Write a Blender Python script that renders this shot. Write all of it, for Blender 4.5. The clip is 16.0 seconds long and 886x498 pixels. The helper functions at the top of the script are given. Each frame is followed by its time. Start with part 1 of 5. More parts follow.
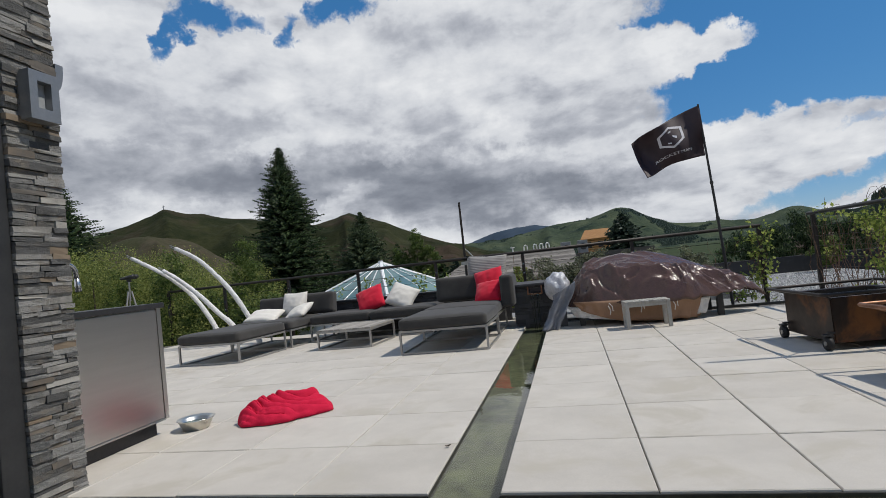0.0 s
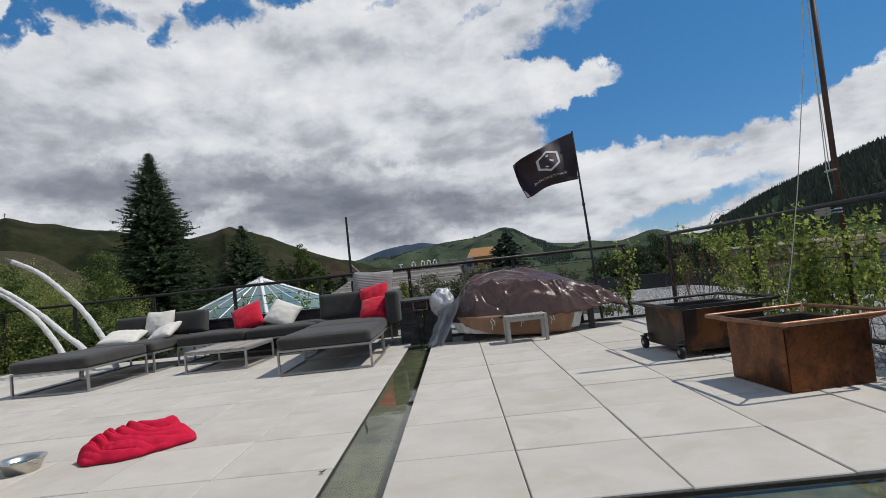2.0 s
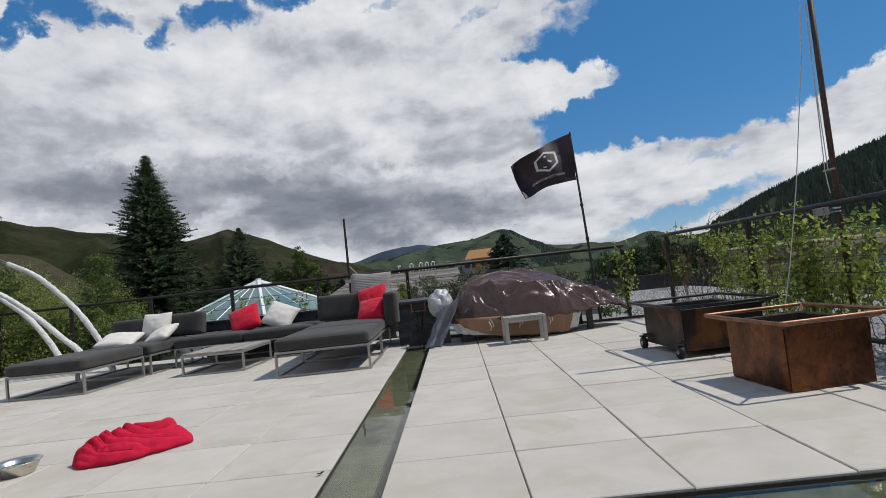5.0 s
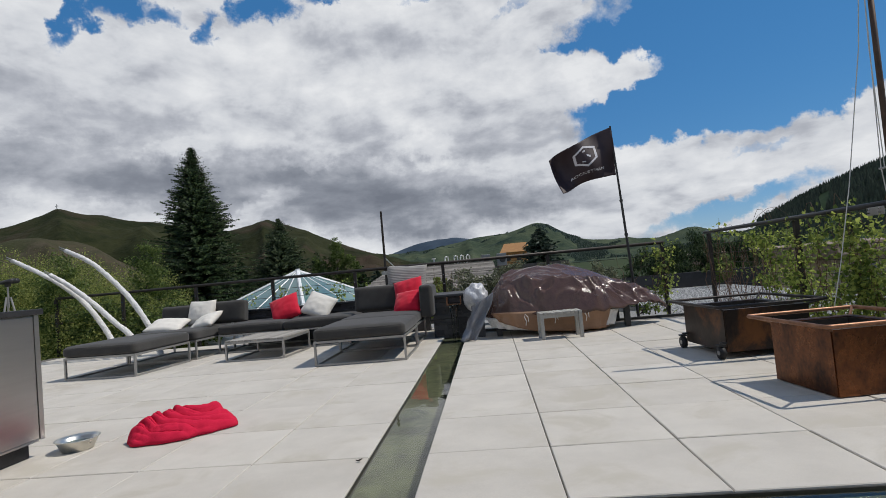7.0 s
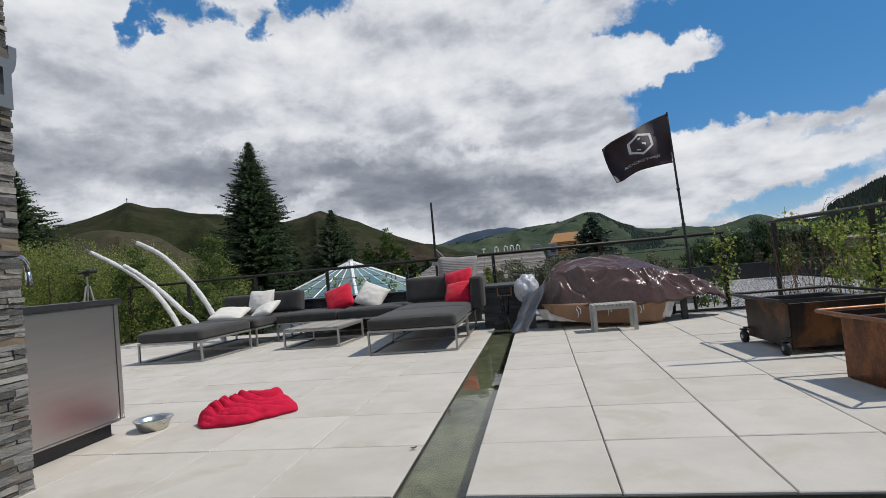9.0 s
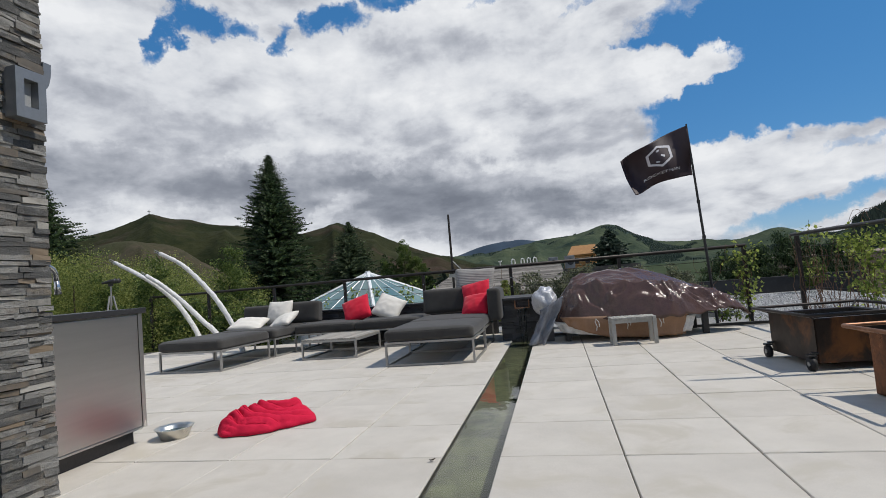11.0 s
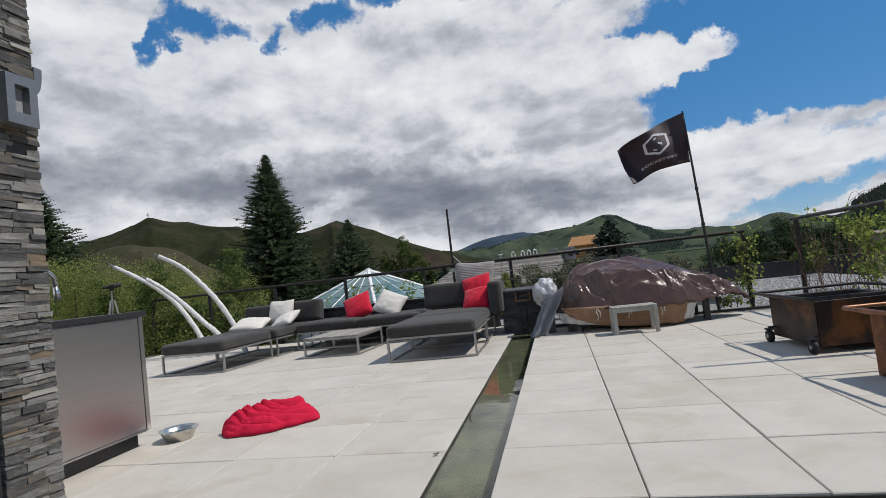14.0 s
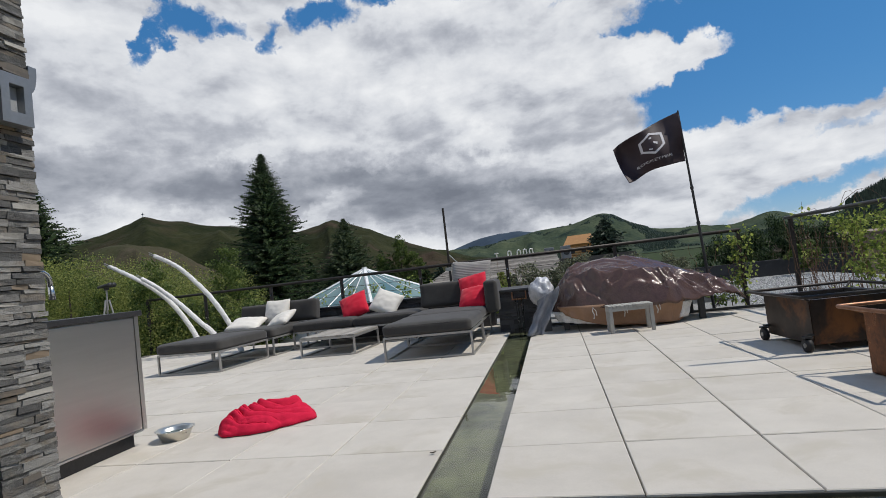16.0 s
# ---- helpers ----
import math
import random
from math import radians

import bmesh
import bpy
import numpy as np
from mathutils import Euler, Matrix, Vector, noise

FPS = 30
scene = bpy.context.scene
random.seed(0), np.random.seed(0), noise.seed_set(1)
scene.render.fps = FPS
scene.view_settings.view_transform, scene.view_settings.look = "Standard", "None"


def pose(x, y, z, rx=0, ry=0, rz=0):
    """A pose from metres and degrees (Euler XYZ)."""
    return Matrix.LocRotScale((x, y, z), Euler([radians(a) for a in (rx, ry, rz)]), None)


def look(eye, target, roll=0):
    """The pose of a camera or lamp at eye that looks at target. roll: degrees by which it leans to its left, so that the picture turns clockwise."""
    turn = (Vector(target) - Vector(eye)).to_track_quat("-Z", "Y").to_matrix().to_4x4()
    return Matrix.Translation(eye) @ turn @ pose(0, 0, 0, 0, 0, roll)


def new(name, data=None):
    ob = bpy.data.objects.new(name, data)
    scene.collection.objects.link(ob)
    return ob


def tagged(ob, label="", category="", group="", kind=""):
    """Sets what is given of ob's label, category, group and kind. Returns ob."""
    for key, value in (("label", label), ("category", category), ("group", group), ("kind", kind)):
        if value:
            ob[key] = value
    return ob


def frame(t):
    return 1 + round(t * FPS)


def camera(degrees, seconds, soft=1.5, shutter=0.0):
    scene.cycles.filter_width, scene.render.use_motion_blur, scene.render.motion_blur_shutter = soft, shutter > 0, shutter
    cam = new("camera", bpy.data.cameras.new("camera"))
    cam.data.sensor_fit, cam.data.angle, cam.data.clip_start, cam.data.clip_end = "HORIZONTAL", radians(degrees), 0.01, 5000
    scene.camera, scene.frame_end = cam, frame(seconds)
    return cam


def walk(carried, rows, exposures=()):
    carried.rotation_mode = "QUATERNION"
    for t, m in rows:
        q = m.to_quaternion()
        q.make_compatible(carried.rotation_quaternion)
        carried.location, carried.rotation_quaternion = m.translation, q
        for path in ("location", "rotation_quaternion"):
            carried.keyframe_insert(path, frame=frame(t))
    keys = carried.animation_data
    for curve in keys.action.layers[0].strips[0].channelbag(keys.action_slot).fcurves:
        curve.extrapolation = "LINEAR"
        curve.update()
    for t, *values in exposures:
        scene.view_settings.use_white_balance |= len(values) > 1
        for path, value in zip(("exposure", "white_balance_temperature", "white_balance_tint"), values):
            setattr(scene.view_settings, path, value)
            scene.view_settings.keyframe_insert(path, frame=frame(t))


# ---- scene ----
cam = camera(79.40, 16.0, soft=0.6)
PATH = [
    (0.0, pose(0.684, -0.042, 0.931, 92.07, 6.17, 13.29)),
    (0.5, pose(0.683, -0.042, 0.930, 92.23, 6.07, 13.07)),
    (1.0, pose(0.684, -0.035, 0.928, 92.31, 5.96, 11.68)),
    (1.5, pose(0.712, 0.006, 0.923, 92.30, 5.80, 5.36)),
    (2.0, pose(0.717, 0.043, 0.910, 92.63, 6.03, 1.37)),
    (2.5, pose(0.720, 0.064, 0.902, 92.87, 6.34, 1.07)),
    (3.0, pose(0.720, 0.068, 0.900, 92.94, 6.44, 0.87)),
    (3.5, pose(0.720, 0.072, 0.898, 92.85, 6.29, 0.50)),
    (4.0, pose(0.717, 0.067, 0.898, 92.81, 6.17, 0.30)),
    (6.5, pose(0.704, 0.041, 0.907, 92.62, 5.57, 3.49)),
    (7.0, pose(0.695, 0.022, 0.912, 92.41, 5.12, 4.85)),
    (7.5, pose(0.684, 0.009, 0.911, 92.11, 5.07, 8.94)),
    (8.0, pose(0.685, -0.002, 0.918, 91.76, 5.14, 10.21)),
    (10.5, pose(0.678, -0.022, 0.932, 92.58, 4.94, 10.09)),
    (11.0, pose(0.671, -0.027, 0.927, 93.25, 4.77, 11.90)),
    (11.5, pose(0.675, -0.026, 0.923, 93.20, 4.86, 12.20)),
    (12.0, pose(0.676, -0.025, 0.923, 93.01, 5.27, 12.23)),
    (12.5, pose(0.675, -0.026, 0.920, 92.89, 5.66, 12.32)),
    (13.0, pose(0.678, -0.021, 0.921, 92.73, 6.03, 12.44)),
    (13.5, pose(0.678, -0.019, 0.922, 92.67, 6.28, 12.23)),
    (14.0, pose(0.680, -0.018, 0.921, 92.72, 6.46, 12.00)),
    (14.5, pose(0.676, -0.022, 0.921, 92.76, 6.51, 11.98)),
    (15.0, pose(0.678, -0.021, 0.921, 92.71, 6.60, 12.18)),
    (15.5, pose(0.678, -0.020, 0.921, 92.56, 6.58, 11.89)),
    (16.0, pose(0.678, -0.023, 0.922, 92.57, 6.55, 11.58)),
]
walk(cam, PATH, [(0.0, -0.03), (3.0, -0.03), (7.0, -0.04), (8.2, 0.0), (11.0, 0.06), (12.0, 0.04), (13.5, 0.02), (16.0, 0.06)])

# ---------------------------------------------------------------- world and sun
TO_SUN = Vector((0.565, 0.03, 0.825)).normalized()
world = bpy.data.worlds.new("sky")
scene.world = world
world.use_nodes = True


def node(tree, kind, **values):
    n = tree.nodes.new(kind)
    for k, v in values.items():
        if k in n.inputs:
            n.inputs[k].default_value = v
    return n


def math_node(tree, op, a, b=None, c=None, clamp=False):
    n = tree.nodes.new("ShaderNodeMath")
    n.operation, n.use_clamp = op, clamp
    for i, v in enumerate((a, b, c)):
        if v is None:
            continue
        if isinstance(v, (int, float)):
            n.inputs[i].default_value = v
        else:
            tree.links.new(v, n.inputs[i])
    return n.outputs[0]


def ramp(tree, fac, stops):
    n = tree.nodes.new("ShaderNodeValToRGB")
    els = n.color_ramp.elements
    while len(els) < len(stops):
        els.new(0.5)
    for e, (p, c) in zip(els, stops):
        e.position = p
        e.color = (c, c, c, 1) if isinstance(c, (int, float)) else (*c, 1)
    tree.links.new(fac, n.inputs[0])
    return n.outputs[0]


def smooth(tree, v, lo, hi, a=0.0, b=1.0):
    n = tree.nodes.new("ShaderNodeMapRange")
    n.interpolation_type = "SMOOTHSTEP"
    for i, x in enumerate((lo, hi, a, b)):
        n.inputs[i + 1].default_value = x
    tree.links.new(v, n.inputs[0])
    return n.outputs[0]


def build_sky():
    t = world.node_tree
    t.nodes.clear()
    L = t.links.new
    out = t.nodes.new("ShaderNodeOutputWorld")
    sky = t.nodes.new("ShaderNodeTexSky")
    sky.sky_type, sky.sun_disc = "NISHITA", False
    sky.sun_elevation = math.asin(TO_SUN.z)
    sky.sun_rotation = math.atan2(TO_SUN.x, TO_SUN.y)
    sky.altitude, sky.air_density, sky.dust_density, sky.ozone_density = 1800, 1.0, 0.0, 1.6
    co = t.nodes.new("ShaderNodeTexCoord")
    sep = t.nodes.new("ShaderNodeSeparateXYZ")
    L(co.outputs["Generated"], sep.inputs[0])
    x, y, z = sep.outputs[0], sep.outputs[1], sep.outputs[2]
    az = math_node(t, "MULTIPLY", math_node(t, "ARCTAN2", x, y), 57.2958)
    el = math_node(t, "MULTIPLY", math_node(t, "ARCSINE", z), 57.2958)
    # the clouds crowd together towards the horizon
    com = t.nodes.new("ShaderNodeCombineXYZ")
    L(x, com.inputs[0])
    L(y, com.inputs[1])
    squeeze = math_node(t, "POWER", math_node(t, "MAXIMUM", z, 0.0), 0.75)
    L(math_node(t, "MULTIPLY", squeeze, 1.9), com.inputs[2])

    def cloud_noise(scale, detail, rough, dist, shift):
        m = t.nodes.new("ShaderNodeMapping")
        m.inputs["Location"].default_value = shift
        L(com.outputs[0], m.inputs[0])
        n = node(t, "ShaderNodeTexNoise", Scale=scale, Detail=detail, Roughness=rough, Distortion=dist)
        L(m.outputs[0], n.inputs["Vector"])
        return n.outputs[0]

    def swirl(scale, detail, shift):
        """Two independent wandering values about zero."""
        m = t.nodes.new("ShaderNodeMapping")
        m.inputs["Location"].default_value = shift
        L(co.outputs["Generated"], m.inputs[0])
        n = node(t, "ShaderNodeTexNoise", Scale=scale, Detail=detail, Roughness=0.62)
        L(m.outputs[0], n.inputs["Vector"])
        p = t.nodes.new("ShaderNodeSeparateColor")
        L(n.outputs["Color"], p.inputs[0])
        return math_node(t, "SUBTRACT", p.outputs[0], 0.5), math_node(t, "SUBTRACT", p.outputs[1], 0.5)

    O = Vector((2.3, 0.4, 1.1))
    UP = Vector((0.05, -0.02, 0.085))
    big, big_up = cloud_noise(3.6, 14, 0.58, 0.15, O), cloud_noise(3.6, 9, 0.55, 0.15, O + UP)
    mid, mid_up = cloud_noise(9.0, 9, 0.56, 0.30, O * 2), cloud_noise(9.0, 6, 0.52, 0.30, O * 2 + UP * 0.5)
    soft_big = cloud_noise(2.2, 5, 0.5, 0.0, (7.3, 5.0, 2.0))
    puff = node(t, "ShaderNodeTexNoise", Scale=15.0, Detail=11, Roughness=0.62, Distortion=0.5)
    L(co.outputs["Generated"], puff.inputs["Vector"])
    fine = puff.outputs[0]
    # the outlines of the banks wander at two scales
    wa, we = swirl(7.0, 3.0, (1.0, 2.0, 3.0))
    fa, fe = swirl(26.0, 9.0, (4.0, 1.0, 7.0))
    az_w = math_node(t, "ADD", az, math_node(t, "ADD", math_node(t, "MULTIPLY", wa, 5.0), math_node(t, "MULTIPLY", fa, 7.0)))
    el_w = math_node(t, "ADD", el, math_node(t, "ADD", math_node(t, "MULTIPLY", we, 3.0), math_node(t, "MULTIPLY", fe, 4.0)))

    def patch(a, e, half_a, half_e, tilt=0.0, outer=1.7, inner=0.25):
        """One where the sky lies within a tilted oval, fading to nothing outside it."""
        c, q = math.cos(radians(tilt)), math.sin(radians(tilt))
        da, de = math_node(t, "SUBTRACT", az_w, a), math_node(t, "SUBTRACT", el_w, e)
        u = math_node(t, "ADD", math_node(t, "MULTIPLY", da, c / half_a), math_node(t, "MULTIPLY", de, q / half_a))
        v = math_node(t, "ADD", math_node(t, "MULTIPLY", da, -q / half_e), math_node(t, "MULTIPLY", de, c / half_e))
        return smooth(t, math_node(t, "ADD", math_node(t, "MULTIPLY", u, u), math_node(t, "MULTIPLY", v, v)), outer, inner)

    def profile(v, lo, hi, stops):
        """A value that follows v through a few stops."""
        f = math_node(t, "DIVIDE", math_node(t, "SUBTRACT", v, lo), hi - lo, clamp=True)
        return math_node(t, "MULTIPLY", ramp(t, f, [((p - lo) / (hi - lo), c / 60.0) for p, c in stops]), 60.0)

    # open blue stretch between the high bank, with its long tongue, and the low bank
    rim = profile(el_w, 0.0, 60.0, [(9.0, 15.5), (12.0, 11.5), (14.8, 10.4), (16.0, 13.5), (17.2, 19.0), (18.8, 19.5), (20.4, 12.5), (21.6, 8.5), (23.4, 12.0), (26.0, 15.0), (40.0, 18.0)])
    right = smooth(t, math_node(t, "SUBTRACT", az_w, rim), -4.2, 3.4)
    low_top = profile(az_w, 0.0, 90.0, [(10.0, 11.2), (18.0, 10.7), (27.0, 10.6), (33.0, 10.6), (37.0, 12.6), (42.0, 14.5), (60.0, 18.0)])
    blue = math_node(t, "MULTIPLY", right, smooth(t, math_node(t, "SUBTRACT", el_w, low_top), -1.1, 0.9))
    wisps = math_node(t, "MULTIPLY", patch(14.5, 24.0, 4.5, 1.5, 20.0), 0.45)
    blue = math_node(t, "SUBTRACT", blue, wisps)
    for a, e, ha, he, tilt, k in ((23.5, 3.4, 8.5, 1.15, 14.0, 0.85), (27.0, 8.6, 4.0, 0.5, 5.0, 0.5), (-37.8, 24.6, 3.4, 1.0, 55.0, 0.80), (-35.0, 26.3, 3.0, 1.6, 0.0, 0.95), (-31.0, 25.8, 2.4, 0.8, 0.0, 0.7),
                                  (-26.6, 24.8, 1.1, 1.5, -15.0, 0.8), (-21.5, 27.0, 3.6, 1.5, 10.0, 1.0), (-14.5, 28.8, 3.6, 0.9, 5.0, 0.8), (-4.5, 27.8, 3.2, 0.6, 10.0, 0.5), (5.5, 26.0, 3.0, 0.5, 20.0, 0.5)):
        blue = math_node(t, "MAXIMUM", blue, math_node(t, "MULTIPLY", patch(a, e, ha, he, tilt, 2.1, -0.5), k))
    high = math_node(t, "MULTIPLY", smooth(t, el_w, 28.0, 36.0), smooth(t, big, 0.62, 0.40))
    blue = math_node(t, "MAXIMUM", blue, high)
    mask = smooth(t, math_node(t, "ADD", blue, math_node(t, "MULTIPLY", math_node(t, "SUBTRACT", fine, 0.5), 0.75)), 0.72, 0.20)
    # lit tops, shaded undersides, darker bellies in the thick of the bank
    relief = math_node(t, "ADD", math_node(t, "MULTIPLY", math_node(t, "SUBTRACT", big, big_up), 1.25), math_node(t, "MULTIPLY", math_node(t, "SUBTRACT", mid, mid_up), 0.85))
    lum = math_node(t, "ADD", math_node(t, "ADD", relief, 0.925), math_node(t, "MULTIPLY", math_node(t, "SUBTRACT", soft_big, 0.5), 0.35))
    lum = math_node(t, "ADD", lum, math_node(t, "MULTIPLY", math_node(t, "SUBTRACT", fine, 0.5), 0.26))
    for a, e, ha, he, tilt, k in ((-14.0, 8.6, 18.0, 3.8, -5.0, 0.50), (-42.0, 11.6, 11.0, 2.6, 0.0, 0.32), (1.0, 6.8, 8.0, 1.6, -4.0, 0.16), (2.0, 14.5, 8.0, 4.0, 0.0, 0.15), (-13.0, 16.5, 9.0, 2.0, 0.0, 0.12), (-33.0, 15.5, 7.0, 1.6, 0.0, 0.10)):
        lum = math_node(t, "SUBTRACT", lum, math_node(t, "MULTIPLY", patch(a, e, ha, he, tilt, 2.2, 0.0), k))
    for a, e, ha, he, tilt, k in ((-5.5, 13.2, 2.5, 1.3, 0.0, 0.16), (-17.5, 12.8, 2.5, 1.0, 0.0, 0.16), (-22.5, 8.3, 3.5, 0.8, 20.0, 0.18), (-31.0, 14.2, 4.0, 0.6, 8.0, 0.14), (15.0, 19.0, 6.0, 1.2, 0.0, 0.16)):
        lum = math_node(t, "ADD", lum, math_node(t, "MULTIPLY", patch(a, e, ha, he, tilt, 2.0, 0.0), k))
    lum = math_node(t, "MULTIPLY", lum, 0.8)
    col = ramp(t, lum, [(0.08, (0.225, 0.250, 0.305)), (0.32, (0.345, 0.375, 0.44)), (0.56, (0.60, 0.63, 0.70)), (0.72, (0.84, 0.87, 0.925)), (0.95, (1.05, 1.07, 1.10))])
    b1, b2 = t.nodes.new("ShaderNodeBackground"), t.nodes.new("ShaderNodeBackground")
    hs = node(t, "ShaderNodeHueSaturation", Hue=0.492, Saturation=1.28)
    L(sky.outputs[0], hs.inputs["Color"])
    even = t.nodes.new("ShaderNodeMix")
    even.data_type = "RGBA"
    even.inputs["Factor"].default_value = 0.55
    even.inputs["B"].default_value = (0.52, 2.10, 5.10, 1)
    L(hs.outputs[0], even.inputs["A"])
    L(even.outputs["Result"], b1.inputs[0])
    b1.inputs[1].default_value = 0.098
    L(col, b2.inputs[0])
    b2.inputs[1].default_value = 0.76
    mix = t.nodes.new("ShaderNodeMixShader")
    L(mask, mix.inputs[0]), L(b1.outputs[0], mix.inputs[1]), L(b2.outputs[0], mix.inputs[2])
    L(mix.outputs[0], out.inputs[0])


build_sky()
sun = new("sun", bpy.data.lights.new("sun", "SUN"))
sun.data.energy, sun.data.angle, sun.data.color = 3.55, radians(0.55), (1.0, 0.945, 0.85)
sun.matrix_world = look(TO_SUN * 50, (0, 0, 0))
scene.view_settings.exposure = 0.0

# ---------------------------------------------------------------- materials
MATS = {}


def mat(name, a, b=None, rough=0.6, metal=0.0, scale=6.0, fine=60.0, bump=0.15, dist=0.01, vary=0.0, stain=None, stain_scale=2.0,
        spec=0.5, trans=0.0, ior=1.45, island=0.0, rough_var=0.1, stretch=(1, 1, 1), coat=0.0, sheen=0.0):
    """A surface whose colour wanders between a and b at two scales, with fine relief; stain: a third colour in patches."""
    if name in MATS:
        return MATS[name]
    m = bpy.data.materials.new(name)
    MATS[name] = m
    m.use_nodes = True
    t = m.node_tree
    L = t.links.new
    p = t.nodes["Principled BSDF"]
    b = b or tuple(c * 0.8 for c in a)
    co = t.nodes.new("ShaderNodeTexCoord")
    mp = t.nodes.new("ShaderNodeMapping")
    mp.inputs["Scale"].default_value = stretch
    L(co.outputs["Object"], mp.inputs[0])
    vec = mp.outputs[0]
    info = t.nodes.new("ShaderNodeObjectInfo")
    off = t.nodes.new("ShaderNodeVectorMath")
    off.operation = "ADD"
    L(vec, off.inputs[0])
    jump = math_node(t, "MULTIPLY", info.outputs["Random"], 37.0)
    L(jump, off.inputs[1])
    vec = off.outputs[0]
    n1 = node(t, "ShaderNodeTexNoise", Scale=scale, Detail=5.0, Roughness=0.6)
    n2 = node(t, "ShaderNodeTexNoise", Scale=fine, Detail=4.0, Roughness=0.65)
    L(vec, n1.inputs["Vector"]), L(vec, n2.inputs["Vector"])
    f = math_node(t, "ADD", math_node(t, "MULTIPLY", n1.outputs[0], 0.65), math_node(t, "MULTIPLY", n2.outputs[0], 0.35))
    if vary:
        f = math_node(t, "ADD", f, math_node(t, "MULTIPLY", math_node(t, "SUBTRACT", info.outputs["Random"], 0.5), vary))
    if island:
        geo = t.nodes.new("ShaderNodeNewGeometry")
        f = math_node(t, "ADD", f, math_node(t, "MULTIPLY", math_node(t, "SUBTRACT", geo.outputs["Random Per Island"], 0.5), island))
    col = ramp(t, f, [(0.34, a), (0.66, b)])
    if stain:
        n3 = node(t, "ShaderNodeTexNoise", Scale=stain_scale, Detail=7.0, Roughness=0.62, Distortion=0.5)
        L(vec, n3.inputs["Vector"])
        mx = t.nodes.new("ShaderNodeMix")
        mx.data_type = "RGBA"
        L(smooth(t, n3.outputs[0], 0.50, 0.70), mx.inputs["Factor"])
        L(col, mx.inputs["A"])
        mx.inputs["B"].default_value = (*stain, 1)
        col = mx.outputs["Result"]
    L(col, p.inputs["Base Color"])
    r = math_node(t, "ADD", math_node(t, "MULTIPLY", math_node(t, "SUBTRACT", n1.outputs[0], 0.5), rough_var * 2), rough, clamp=True)
    L(r, p.inputs["Roughness"])
    p.inputs["Metallic"].default_value = metal
    p.inputs["Specular IOR Level"].default_value = spec
    p.inputs["Transmission Weight"].default_value = trans
    p.inputs["IOR"].default_value = ior
    p.inputs["Coat Weight"].default_value = coat
    p.inputs["Sheen Weight"].default_value = sheen
    if bump:
        bn = t.nodes.new("ShaderNodeBump")
        bn.inputs["Strength"].default_value = bump
        bn.inputs["Distance"].default_value = dist
        L(f, bn.inputs["Height"])
        L(bn.outputs[0], p.inputs["Normal"])
    return m


def leaf_mat(name, a, b, through_light=0.35, island=1.0):
    m = mat(name, a, b, rough=0.55, scale=0.7, fine=9.0, bump=0.0, island=island, spec=0.25)
    t = m.node_tree
    p = t.nodes["Principled BSDF"]
    tr = t.nodes.new("ShaderNodeBsdfTranslucent")
    src = p.inputs["Base Color"].links[0].from_socket
    t.links.new(src, tr.inputs[0])
    mx = t.nodes.new("ShaderNodeMixShader")
    mx.inputs[0].default_value = through_light
    t.links.new(p.outputs[0], mx.inputs[1]), t.links.new(tr.outputs[0], mx.inputs[2])
    t.links.new(mx.outputs[0], t.nodes["Material Output"].inputs[0])
    return m


CONCRETE = mat("concrete_paver", (0.535, 0.499, 0.446), (0.440, 0.408, 0.364), rough=0.75, scale=3.0, fine=160, bump=0.12, dist=0.004, vary=0.14,
               stain=(0.435, 0.398, 0.340), stain_scale=2.2, spec=0.3)
JOINT = mat("joint_grit", (0.14, 0.13, 0.115), (0.08, 0.075, 0.07), rough=0.9, scale=20, fine=120)
EDGE = mat("dark_edge_metal", (0.06, 0.057, 0.05), rough=0.5, metal=0.3)
BED = mat("channel_bed", (0.120, 0.128, 0.075), (0.040, 0.046, 0.030), rough=0.8, scale=4, fine=16, stain=(0.018, 0.020, 0.018), stain_scale=2.6)
SLATE = mat("slate", (0.245, 0.238, 0.222), (0.078, 0.077, 0.074), rough=0.7, scale=22, fine=120, bump=1.0, dist=0.025, vary=0.8, stretch=(1, 1, 1.3),
            stain=(0.16, 0.135, 0.105), stain_scale=6)
SLATE_RUST = mat("slate_rust", (0.19, 0.145, 0.10), (0.10, 0.088, 0.075), rough=0.75, scale=9, bump=0.5, dist=0.012, vary=0.5)
SLATE_PALE = mat("slate_pale", (0.30, 0.285, 0.255), (0.14, 0.135, 0.125), rough=0.7, scale=18, bump=1.0, dist=0.012, vary=0.5)
SLATE_DARK = mat("slate_dark", (0.055, 0.055, 0.058), (0.028, 0.028, 0.03), rough=0.6, scale=8, bump=0.5, dist=0.012, vary=0.7)
STEEL = mat("brushed_steel", (0.53, 0.515, 0.495), (0.48, 0.468, 0.45), rough=0.34, metal=1.0, scale=2, fine=90, bump=0.02, stretch=(1, 1, 12), rough_var=0.04)
CHROME = mat("chrome", (0.60, 0.60, 0.59), (0.5, 0.5, 0.49), rough=0.24, metal=1.0, scale=5, bump=0.0)
BOWL_STEEL = mat("bowl_steel", (0.70, 0.68, 0.62), (0.58, 0.565, 0.52), rough=0.30, metal=1.0, scale=10, bump=0.03)
GRANITE = mat("black_granite", (0.02, 0.02, 0.022), (0.035, 0.035, 0.037), rough=0.35, scale=40, fine=200, bump=0.03)
BLACK = mat("black_paint", (0.018, 0.018, 0.019), (0.03, 0.03, 0.03), rough=0.5, scale=12, bump=0.05)
RAIL = mat("dark_rail_metal", (0.045, 0.037, 0.032), (0.025, 0.022, 0.02), rough=0.5, metal=0.5, scale=9, bump=0.1)
